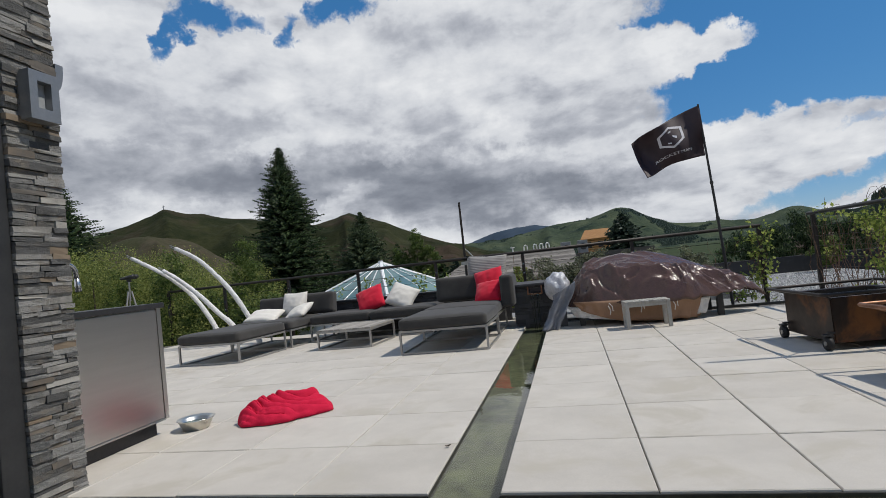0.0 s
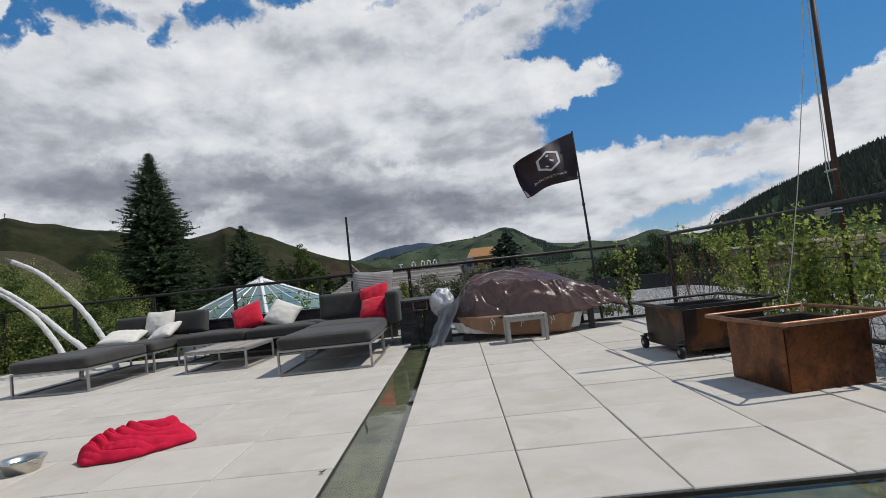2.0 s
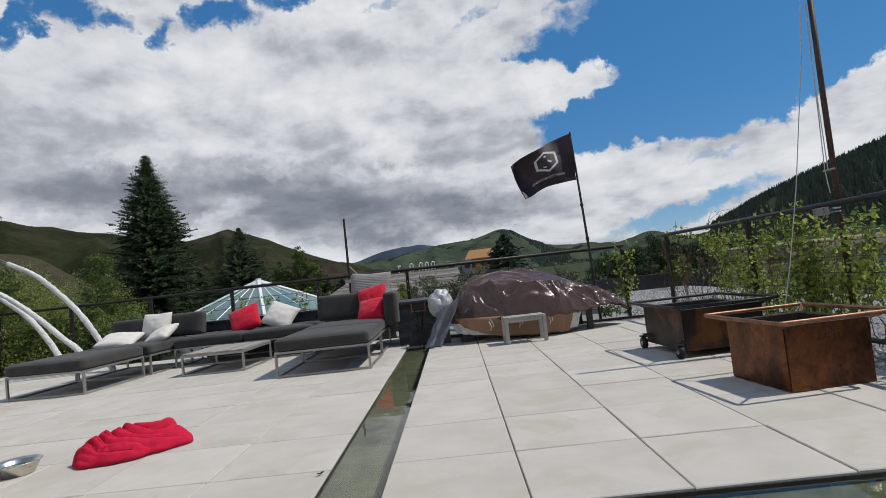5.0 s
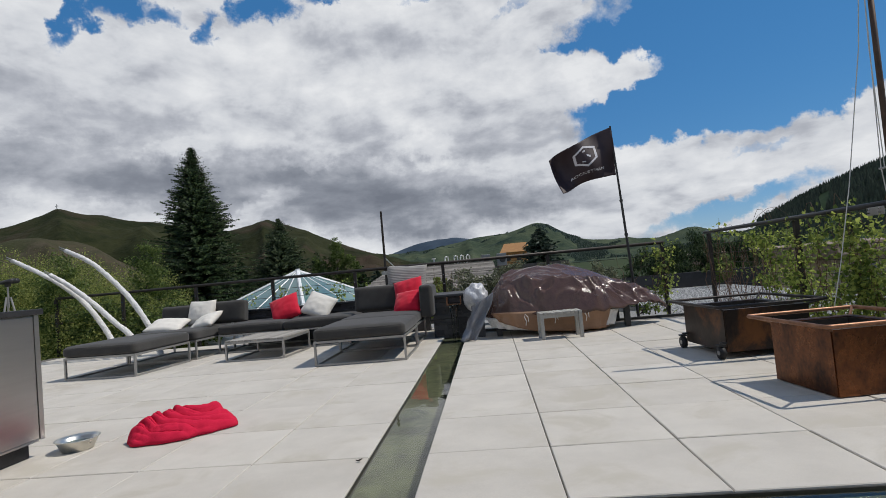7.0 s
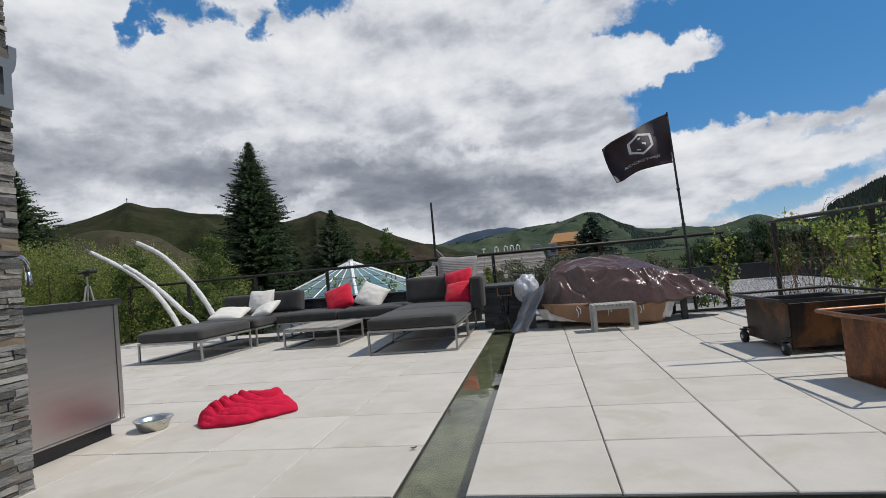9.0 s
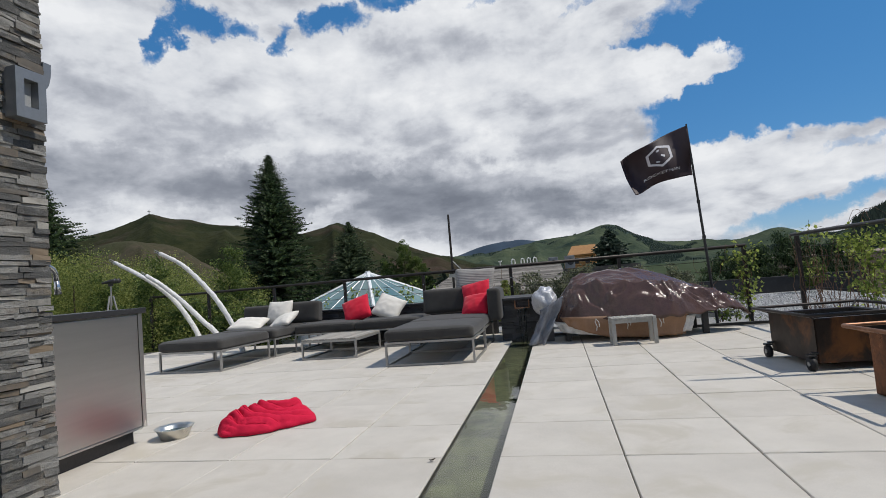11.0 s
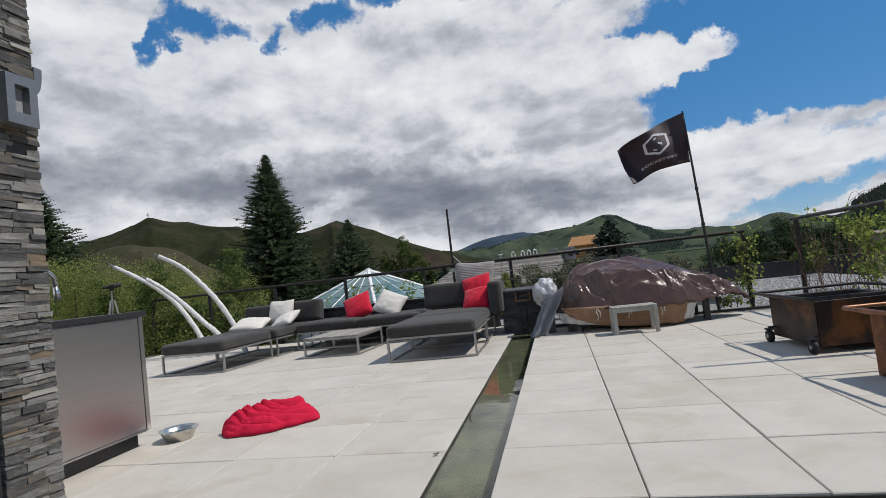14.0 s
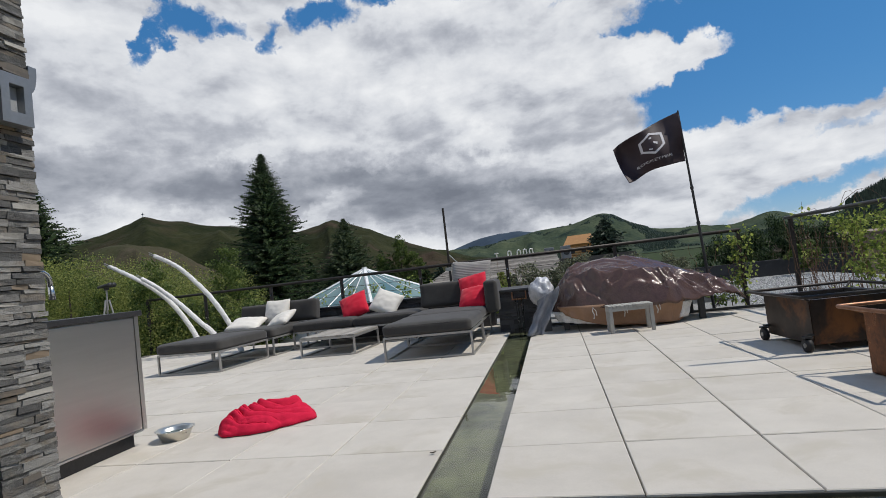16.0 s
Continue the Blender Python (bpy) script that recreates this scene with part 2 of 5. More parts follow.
FRAME = mat("lounge_frame", (0.36, 0.35, 0.33), (0.30, 0.295, 0.28), rough=0.42, metal=0.6, scale=8, bump=0.03)
FABRIC = mat("charcoal_fabric", (0.058, 0.055, 0.051), (0.036, 0.034, 0.032), rough=0.9, scale=4, fine=240, bump=0.35, dist=0.003, spec=0.2, sheen=0.15)
RIB = mat("ribbed_grey_fabric", (0.30, 0.285, 0.27), (0.24, 0.23, 0.22), rough=0.9, scale=5, fine=200, bump=0.3, dist=0.003, spec=0.2)
WHITE_FABRIC = mat("white_fabric", (0.66, 0.63, 0.58), (0.58, 0.55, 0.50), rough=0.9, scale=5, fine=200, bump=0.3, dist=0.003, spec=0.2)
RED_FABRIC = mat("red_fabric", (0.55, 0.010, 0.035), (0.46, 0.008, 0.028), rough=0.85, scale=5, fine=200, bump=0.3, dist=0.003, spec=0.2, sheen=0.2)
RED_FLEECE = mat("red_fleece", (0.56, 0.018, 0.055), (0.47, 0.013, 0.043), rough=0.95, scale=24, fine=180, bump=0.6, dist=0.008, spec=0.12)
TEAK = mat("weathered_teak", (0.34, 0.315, 0.28), (0.23, 0.215, 0.19), rough=0.8, scale=4, fine=40, bump=0.25, dist=0.004, stretch=(1, 8, 1), vary=0.4)
BENCH_WOOD = mat("grey_bench_wood", (0.40, 0.385, 0.35), (0.30, 0.29, 0.26), rough=0.8, scale=4, fine=40, bump=0.25, dist=0.004, vary=0.3)
TARP = mat("brown_tarp", (0.100, 0.054, 0.041), (0.064, 0.036, 0.028), rough=0.22, scale=7, fine=26, bump=0.45, dist=0.03, spec=0.6, rough_var=0.14)
TAN = mat("tan_cover", (0.29, 0.165, 0.095), (0.22, 0.125, 0.072), rough=0.6, scale=4, fine=60, bump=0.3, dist=0.008)
WHITE_WRAP = mat("white_wrap", (0.70, 0.69, 0.67), (0.54, 0.53, 0.52), rough=0.6, scale=16, fine=45, bump=1.0, dist=0.03)
FOIL = mat("silver_cover", (0.58, 0.58, 0.60), (0.38, 0.38, 0.40), rough=0.34, metal=0.25, scale=18, fine=50, bump=0.9, dist=0.02)
COPPER = mat("aged_copper", (0.21, 0.078, 0.029), (0.032, 0.017, 0.013), rough=0.30, metal=0.8, scale=7.0, fine=45, bump=0.12, stain=(0.020, 0.013, 0.011), stain_scale=3.2, stretch=(1, 1, 0.7), rough_var=0.2)
COPPER_TUBE = mat("copper_tube", (0.34, 0.175, 0.10), (0.15, 0.075, 0.045), rough=0.5, metal=0.75, scale=9, fine=40, bump=0.12, rough_var=0.15)
COPPER_DARK = mat("dark_copper", (0.050, 0.038, 0.032), (0.028, 0.022, 0.020), rough=0.42, metal=0.75, scale=4, fine=18, bump=0.08, stain=(0.20, 0.085, 0.034), stain_scale=3.0, rough_var=0.2)
# bare soil; its near-black also paints the shade on the planters' inner walls
SOIL_SHADE = mat("dark_soil_and_shade", (0.022, 0.018, 0.014), rough=0.95, scale=20, bump=0.5)
RUBBER = mat("black_rubber", (0.015, 0.015, 0.016), rough=0.65, scale=20, bump=0.05)
BARK = mat("bark", (0.10, 0.075, 0.055), (0.05, 0.04, 0.032), rough=0.9, scale=3, bump=0.5, dist=0.02, stretch=(1, 1, 0.3))
SHINGLE = mat("roof_shingle", (0.235, 0.215, 0.19), (0.085, 0.076, 0.068), rough=0.9, scale=5, fine=22, bump=0.4, dist=0.02, vary=0.5)
PIPE_WHITE = mat("white_vent_pipe", (0.75, 0.74, 0.72), rough=0.4, scale=5, bump=0.02)
SKYLIGHT_FRAME = mat("white_skylight_frame", (0.78, 0.79, 0.79), (0.70, 0.71, 0.71), rough=0.4, scale=5, bump=0.02)
LOG = mat("golden_log_wood", (0.46, 0.25, 0.095), (0.34, 0.175, 0.065), rough=0.6, scale=1.5, bump=0.1, vary=0.3)
GREY_BOX = mat("grey_equipment", (0.22, 0.23, 0.24), (0.16, 0.17, 0.18), rough=0.5, scale=3, bump=0.03)
FLAG_CLOTH = mat("flag_cloth", (0.040, 0.023, 0.027), (0.028, 0.016, 0.020), rough=0.6, scale=4, fine=120, bump=0.15, dist=0.004)
FLAG_WHITE = mat("flag_print", (0.62, 0.60, 0.62), (0.52, 0.50, 0.52), rough=0.7, scale=10, bump=0.0)
ROPE = mat("white_rope", (0.60, 0.58, 0.54), rough=0.8, scale=60, bump=0.2)
SCONCE = mat("grey_sconce_metal", (0.27, 0.275, 0.28), (0.22, 0.225, 0.23), rough=0.45, metal=0.7, scale=12, bump=0.04)
FROST = mat("frosted_diffuser", (0.30, 0.31, 0.32), (0.24, 0.25, 0.26), rough=0.3, scale=5, bump=0.0)
GRAVEL = mat("grey_gravel", (0.50, 0.50, 0.49), (0.22, 0.22, 0.22), rough=0.85, scale=30, fine=120, bump=0.6, dist=0.02, island=1.3)
GRAVEL_BED = mat("gravel_bed", (0.30, 0.30, 0.29), (0.16, 0.16, 0.16), rough=0.9, scale=30, fine=90, bump=0.8, dist=0.02)
MEADOW = mat("meadow", (0.040, 0.055, 0.022), (0.025, 0.038, 0.016), rough=0.95, scale=0.02, fine=0.3, bump=0.0, spec=0.1)
HILL_L = mat("hill_sagebrush", (0.036, 0.038, 0.017), (0.009, 0.014, 0.006), rough=0.95, scale=0.016, fine=0.11, bump=0.7, dist=7, stain=(0.050, 0.035, 0.026), stain_scale=0.012, spec=0.05)
HILL_S = mat("hill_bare_slope", (0.082, 0.062, 0.045), (0.040, 0.043, 0.023), rough=0.95, scale=0.05, fine=0.35, bump=0.7, dist=3, stain=(0.032, 0.040, 0.017), stain_scale=0.02, spec=0.05)
# grass and wood greens, shifted towards blue to paint in some haze
HILL_G = mat("hill_green", (0.078, 0.094, 0.056), (0.026, 0.042, 0.030), rough=0.95, scale=0.012, fine=0.10, bump=0.7, dist=14, stain=(0.016, 0.030, 0.025), stain_scale=0.015, spec=0.05)
# forest of the far ridge, with the blue of distance haze mixed into its colour
HILL_HAZE = mat("hill_far_haze", (0.048, 0.068, 0.096), (0.034, 0.052, 0.076), rough=0.95, scale=0.004, fine=0.03, bump=0.0, spec=0.05)
HILL_P = mat("hill_pine", (0.030, 0.050, 0.026), (0.020, 0.036, 0.020), rough=0.95, scale=0.02, fine=0.2, bump=0.0, stain=(0.065, 0.075, 0.04), stain_scale=0.012, spec=0.05)
NEEDLE = leaf_mat("spruce_needles", (0.062, 0.096, 0.036), (0.016, 0.032, 0.014), 0.25)
NEEDLE_YOUNG = leaf_mat("young_spruce_needles", (0.085, 0.115, 0.052), (0.030, 0.048, 0.024), 0.25)
NEEDLE_FAR = leaf_mat("pine_needles_far", (0.038, 0.058, 0.038), (0.020, 0.034, 0.024), 0.1)
LEAF = leaf_mat("willow_leaves", (0.31, 0.335, 0.098), (0.125, 0.165, 0.046), 0.5, 0.8)
LEAF_DARK = leaf_mat("shrub_leaves", (0.145, 0.195, 0.052), (0.060, 0.095, 0.027), 0.4, 0.8)
LEAF_GREY = leaf_mat("sage_leaves", (0.215, 0.225, 0.140), (0.090, 0.102, 0.062), 0.4)
VINE_LEAF = leaf_mat("vine_leaves", (0.36, 0.42, 0.100), (0.12, 0.17, 0.042), 0.55)
VINE_STEM = mat("vine_stem", (0.16, 0.09, 0.055), (0.10, 0.06, 0.04), rough=0.85, scale=20, bump=0.2)


def add_ribs(m, bands, strength):
    t = m.node_tree
    co = t.nodes.new("ShaderNodeTexCoord")
    w = node(t, "ShaderNodeTexWave", Scale=bands, Distortion=0.4)
    w.bands_direction = "Y"
    t.links.new(co.outputs["Object"], w.inputs["Vector"])
    b = t.nodes.new("ShaderNodeBump")
    b.inputs["Strength"].default_value, b.inputs["Distance"].default_value = strength, 0.012
    t.links.new(w.outputs[1], b.inputs["Height"])
    t.links.new(b.outputs[0], t.nodes["Principled BSDF"].inputs["Normal"])


add_ribs(RIB, 12.0, 0.30)


def water_mat():
    m = bpy.data.materials.new("still_water")
    m.use_nodes = True
    t = m.node_tree
    p = t.nodes["Principled BSDF"]
    p.inputs["Base Color"].default_value = (0.62, 0.68, 0.55, 1)
    p.inputs["Roughness"].default_value = 0.0
    p.inputs["Transmission Weight"].default_value = 1.0
    p.inputs["IOR"].default_value = 1.33
    co = t.nodes.new("ShaderNodeTexCoord")
    n = node(t, "ShaderNodeTexNoise", Scale=9.0, Detail=3.0)
    t.links.new(co.outputs["Object"], n.inputs["Vector"])
    b = t.nodes.new("ShaderNodeBump")
    b.inputs["Strength"].default_value, b.inputs["Distance"].default_value = 0.05, 0.01
    t.links.new(n.outputs[0], b.inputs["Height"]), t.links.new(b.outputs[0], p.inputs["Normal"])
    return m


def glass_mat(name, tint, rough=0.02):
    m = bpy.data.materials.new(name)
    m.use_nodes = True
    p = m.node_tree.nodes["Principled BSDF"]
    p.inputs["Base Color"].default_value = (*tint, 1)
    p.inputs["Roughness"].default_value = rough
    p.inputs["Transmission Weight"].default_value = 1.0
    p.inputs["IOR"].default_value = 1.45
    return m


WATER = water_mat()
GLASS = glass_mat("clear_glass", (0.92, 0.97, 0.95))
PLASTIC = mat("grey_plastic_film", (0.30, 0.31, 0.34), (0.20, 0.21, 0.23), rough=0.22, scale=9, fine=40, bump=0.3, dist=0.01, trans=0.35, spec=0.6)

# ---------------------------------------------------------------- builders


def mesh_of(bm, name, material, smooth_shade=False):
    me = bpy.data.meshes.new(name)
    bm.to_mesh(me)
    bm.free()
    if material:
        me.materials.append(material)
    if smooth_shade:
        for p in me.polygons:
            p.use_smooth = True
    return me


def part(name, bm, material, parent, label="", smooth_shade=False):
    """A bmesh as one mesh object under its thing; the bmesh is in the thing's own space."""
    ob = new(name, mesh_of(bm, name, material, smooth_shade))
    ob.parent = parent
    return tagged(ob, label)


def thing(name, label, category, at=(0, 0, 0), rz=0.0, group="", kind=""):
    ob = new(name)
    ob.empty_display_size = 0.1
    ob.matrix_basis = pose(*at, 0, 0, rz)
    return tagged(ob, label, category, group, kind)


def solo(name, bm, material, label, category, at=(0, 0, 0), rz=0.0, smooth_shade=False, group="", kind=""):
    ob = new(name, mesh_of(bm, name, material, smooth_shade))
    ob.matrix_basis = pose(*at, 0, 0, rz)
    return tagged(ob, label, category, group, kind)


def data_mesh(name, verts, faces, material, smooth_shade=False):
    me = bpy.data.meshes.new(name)
    me.from_pydata([tuple(v) for v in verts], [], [tuple(f) for f in faces])
    me.materials.append(material)
    if smooth_shade:
        me.polygons.foreach_set("use_smooth", [True] * len(me.polygons))
    return me


def box(x0, x1, y0, y1, z0, z1, bevel=0.0, bm=None, segs=2):
    own = bm is None
    b = bmesh.new()
    bmesh.ops.create_cube(b, size=1)
    for v in b.verts:
        v.co = ((x0 + x1) / 2 + v.co.x * (x1 - x0), (y0 + y1) / 2 + v.co.y * (y1 - y0), (z0 + z1) / 2 + v.co.z * (z1 - z0))
    if bevel:
        bmesh.ops.bevel(b, geom=b.edges[:], offset=bevel, segments=segs, affect="EDGES", profile=0.6)
    if own:
        return b
    add(bm, b)
    return bm


def add(bm, other):
    me = bpy.data.meshes.new("tmp")
    other.to_mesh(me)
    other.free()
    bm.from_mesh(me)
    bpy.data.meshes.remove(me)


def tube(points, radius, sides=8, bm=None, closed=False, caps=True):
    """A round bar along points; radius: a number or one for each point."""
    bm = bm or bmesh.new()
    pts = [Vector(p) for p in points]
    n = len(pts)
    rad = radius if isinstance(radius, (list, tuple)) else [radius] * n
    rings = []
    for i, p in enumerate(pts):
        a = pts[(i - 1) % n] if (closed or i > 0) else p
        c = pts[(i + 1) % n] if (closed or i < n - 1) else p
        d = (c - a).normalized()
        up = Vector((0, 0, 1)) if abs(d.z) < 0.9 else Vector((0, 1, 0))
        u = d.cross(up).normalized()
        w = u.cross(d).normalized()
        rings.append([bm.verts.new(p + (u * math.cos(k * math.tau / sides) + w * math.sin(k * math.tau / sides)) * rad[i]) for k in range(sides)])
    for i in range(n if closed else n - 1):
        r, s = rings[i], rings[(i + 1) % n]
        for k in range(sides):
            bm.faces.new((r[k], r[(k + 1) % sides], s[(k + 1) % sides], s[k]))
    if caps and not closed:
        bm.faces.new(rings[0][::-1]), bm.faces.new(rings[-1])
    bmesh.ops.recalc_face_normals(bm, faces=bm.faces[:])
    return bm


def lathe(profile, sides=24, bm=None):
    bm = bm or bmesh.new()
    rings = [[bm.verts.new((r * math.cos(k * math.tau / sides), r * math.sin(k * math.tau / sides), z)) for k in range(sides)] for r, z in profile]
    for r, s in zip(rings, rings[1:]):
        for k in range(sides):
            bm.faces.new((r[k], r[(k + 1) % sides], s[(k + 1) % sides], s[k]))
    bm.faces.new(rings[0][::-1]), bm.faces.new(rings[-1])
    return bm


def cushion(sx, sy, sz, puff=0.35, seed=0, n=14, wrinkle=0.006, pinch=0.0):
    """A stuffed cushion centred on its origin: rounded edges, a soft crown, a few slack folds."""
    b = bmesh.new()
    bmesh.ops.create_grid(b, x_segments=n, y_segments=n, size=0.5)
    top = [v for v in b.verts]
    base = {}
    for v in top:
        base[v] = (v.co.x * 2, v.co.y * 2)
    dup = bmesh.ops.duplicate(b, geom=b.verts[:] + b.edges[:] + b.faces[:])
    low = {v: base[o] for o, v in dup["vert_map"].items() if o in base and v not in base}
    for group, side in ((base, 1), (low, -1)):
        for v, (u, w) in group.items():
            e = (1 - abs(u) ** 6) * (1 - abs(w) ** 6)
            crown = (1 - u * u) * (1 - w * w)
            h = sz * 0.5 * ((1 - puff) * max(e, 0) ** 0.35 + puff * crown ** 0.5 if e > 1e-6 else 0.0)
            k = 1 - pinch * (abs(u) * (1 - abs(w)) ** 2 * 0 + (1 - abs(u * w)) * max(abs(u), abs(w)) ** 3)
            q = Vector((u * 2.3 + seed * 7.1, w * 2.3, side * 3.0))
            h += wrinkle * (noise.noise(q * 1.6)) * (1 if e > 1e-6 else 0)
            v.co = (u * sx / 2 * k, w * sy / 2 * k, side * h)
    bmesh.ops.remove_doubles(b, verts=b.verts[:], dist=0.0008)
    bmesh.ops.recalc_face_normals(b, faces=b.faces[:])
    return b


def leaves_mesh(name, centres, size, material, seed=1, fold=0.25, droop=0.0, aspect=0.55):
    """Many small folded leaves, one island each, at the given places."""
    rng = np.random.default_rng(seed)
    c = np.asarray(centres, float)
    n = len(c)
    d = rng.normal(size=(n, 3))
    d[:, 2] -= droop
    d /= np.linalg.norm(d, axis=1, keepdims=True)
    s = np.cross(d, rng.normal(size=(n, 3)) + np.array([0, 0, 1.3]))
    s /= np.linalg.norm(s, axis=1, keepdims=True)
    nn = np.cross(d, s)
    L = size * rng.uniform(0.6, 1.3, (n, 1))
    W = L * aspect * 0.5
    v = np.stack([c - d * L * 0.5, c + s * W + nn * W * fold, c + d * L * 0.5, c - s * W + nn * W * fold], 1).reshape(-1, 3)
    k = np.arange(n) * 4
    f = np.stack([np.stack([k, k + 1, k + 2], 1), np.stack([k, k + 2, k + 3], 1)], 1).reshape(-1, 3)
    return data_mesh(name, v, f, material)

# ---------------------------------------------------------------- ground and distance
def polar_sheet(name, az0, az1, na, r0, r1, nr, height, material, label, category):
    v, f = [], []
    for i in range(na + 1):
        a = radians(az0 + (az1 - az0) * i / na)
        for j in range(nr + 1):
            s = j / nr
            r = r0 + (r1 - r0) * s
            v.append((math.sin(a) * r, math.cos(a) * r, height(math.degrees(a), s, r)))
    for i in range(na):
        for j in range(nr):
            k = i * (nr + 1) + j
            f.append((k, k + 1, k + nr + 2, k + nr + 1))
    ob = new(name, data_mesh(name, v, f, material, True))
    return tagged(ob, label, category, kind="structure")


def bell(x, centre, width):
    return math.exp(-((x - centre) / width) ** 2)


GROUND_Z = -4.2
v, f = [], []
for j, r in enumerate((12.0, 60.0, 400.0, 4800.0)):
    for i in range(48):
        a = math.tau * i / 48
        v.append((math.cos(a) * r, math.sin(a) * r + 2, GROUND_Z))
for j in range(3):
    for i in range(48):
        f.append((j * 48 + i, j * 48 + (i + 1) % 48, j * 48 + 48 + (i + 1) % 48, j * 48 + 48 + i))
f.append(tuple(range(48)))
tagged(new("ground", data_mesh("ground", v, f, MEADOW)), "dark green valley floor around the house", "ground", kind="structure")


def ridge_height(elev, r_ridge, rough, step, seed):
    def h(az, s, r):
        gully = abs(noise.noise(Vector((az * r_ridge / 36.0 / step, s * 1.6, seed + 3.0))))
        top = math.tan(radians(max(elev(az), 0.05))) * r_ridge + 0.9 - GROUND_Z
        bump = math.sin(min(s / 0.7, 1.0) * math.pi / 2) ** 2.1 if s < 0.7 else math.cos((s - 0.7) / 0.3 * math.pi / 2 * 0.8)
        x, y = math.sin(radians(az)) * r, math.cos(radians(az)) * r
        p = Vector((x / step, y / step, seed))
        n = noise.fractal(p, 1.0, 2.1, 5)
        rid = noise.ridged_multi_fractal(p * 1.3 + Vector((3, 1, 0)), 0.9, 2.2, 5, 1.0, 2.0) - 1.0
        inner = 1.0 if s < 0.35 else max(0.12, 1 - (s - 0.35) / 0.27 * 0.88)
        return GROUND_Z - 0.5 + max(top, 0) * (bump - 0.30 * gully * math.sin(min(s / 0.7, 1.0) * math.pi)) + (n * rough + rid * rough * 0.9) * min(1, 1.8 * s) * inner
    return h


def elev_left(a):
    """A sharp summit, a long shoulder, a saddle and a second rocky top, then down to the valley."""
    base = np.interp(a, (-72, -55, -47, -40.3, -32.3, -26.5, -22.6, -20.5, -14.6, -8, 0), (1.2, 4.0, 5.8, 7.9, 6.8, 5.8, 6.6, 6.1, 3.5, 1.2, 0.1))
    return float(base) + 0.30 * bell(a, -40.2, 1.2) + 0.15 * bell(a, -36.5, 2.0) + 0.25 * bell(a, -22.4, 1.0)


def elev_green(a):
    return 1.1 + 1.54 * bell(a, 5.9, 2.6) + 1.71 * bell(a, 0, 6) + 1.09 * bell(a, -12, 9) + 1.05 * bell(a, 20.5, 2.0) + 0.8 * bell(a, 8, 8)


def elev_blue(a):
    return 3.1 * bell(a, -4.0, 11) + 0.45 * bell(a, -7.0, 2.2) + 0.35 * bell(a, -3.0, 2.0)


def elev_pine(a):
    return 10.6 * (1 - math.exp(-max(a - 23.8, 0) / 17.0)) + 0.3


polar_sheet("hill_far_blue", -22, 16, 110, 2300, 3900, 16, ridge_height(elev_blue, 3420, 50, 330, 3), HILL_HAZE, "far forested ridge on the horizon, tinted blue for haze", "hill")
green_h = ridge_height(elev_green, 1670, 26, 210, 7)
polar_sheet("hill_green", -22, 40, 320, 900, 2000, 52, green_h, HILL_G, "green grassy mountain with dark wooded gullies", "hill")
polar_sheet("hill_brown", -75, -3, 420, 330, 900, 64, ridge_height(elev_left, 729, 13, 95, 1), HILL_L, "brown and green sagebrush hill across the valley", "hill")
polar_sheet("hill_spur", -70, -26, 260, 200, 480, 40, ridge_height(lambda a: 5.9 * bell(a, -42.0, 8.5) + 0.35 * bell(a, -38.5, 2.0), 396, 9, 46, 11), HILL_S, "bare brown spur below the sagebrush hill", "hill")
pine_h = ridge_height(elev_pine, 640, 8, 120, 5)
polar_sheet("hill_pine", 23.8, 75, 150, 260, 800, 30, pine_h, HILL_P, "steep mountainside covered with dark pines", "hill")


def far_woods():
    """Small pines all over the mountainside: one sheet of many cones."""
    rng = np.random.default_rng(4)
    v, f = [], []
    for _ in range(13000):
        az, s = rng.uniform(26, 62), rng.uniform(0.12, 0.74) ** 0.8
        r = 260 + 540 * s
        if noise.noise(Vector((az * 0.4, s * 9, 2.0))) > 0.42:
            continue
        z = pine_h(az, s, r)
        x, y = math.sin(radians(az)) * r, math.cos(radians(az)) * r
        hgt, rad = rng.uniform(4, 8), rng.uniform(1.1, 1.9)
        k = len(v)
        v += [(x + rad * math.cos(q), y + rad * math.sin(q), z) for q in (0.3, 1.56, 2.8, 4.1, 5.3)] + [(x, y, z + hgt)]
        f += [(k + i, k + (i + 1) % 5, k + 5) for i in range(5)]
    tagged(new("mountain_woods", data_mesh("mountain_woods", v, f, NEEDLE_FAR)), "dense dark pine forest on the mountainside", "forest", kind="stuff")


far_woods()


def gully_woods():
    """Patches of small far trees in the folds of the grassy mountain."""
    rng = np.random.default_rng(9)
    v, f = [], []
    for _ in range(42000):
        az, s = rng.uniform(-14, 26), rng.uniform(0.12, 0.62)
        r = 900 + 1100 * s
        x, y = math.sin(radians(az)) * r, math.cos(radians(az)) * r
        if noise.fractal(Vector((x / 95, y / 200, 5.0)), 0.9, 2.1, 4) < 0.16 + 0.34 * s:
            continue
        z = green_h(az, s, r)
        hgt, rad = rng.uniform(2.0, 4.6), rng.uniform(2.4, 4.6)
        k = len(v)
        v += [(x + rad * math.cos(q), y + rad * math.sin(q), z - 2) for q in (0.3, 1.9, 3.5, 5.0)] + [(x, y, z + hgt)]
        f += [(k + i, k + (i + 1) % 4, k + 4) for i in range(4)]
    tagged(new("gully_woods", data_mesh("gully_woods", v, f, NEEDLE_FAR)), "dark woods in the gullies of the green mountain", "forest", kind="stuff")


gully_woods()


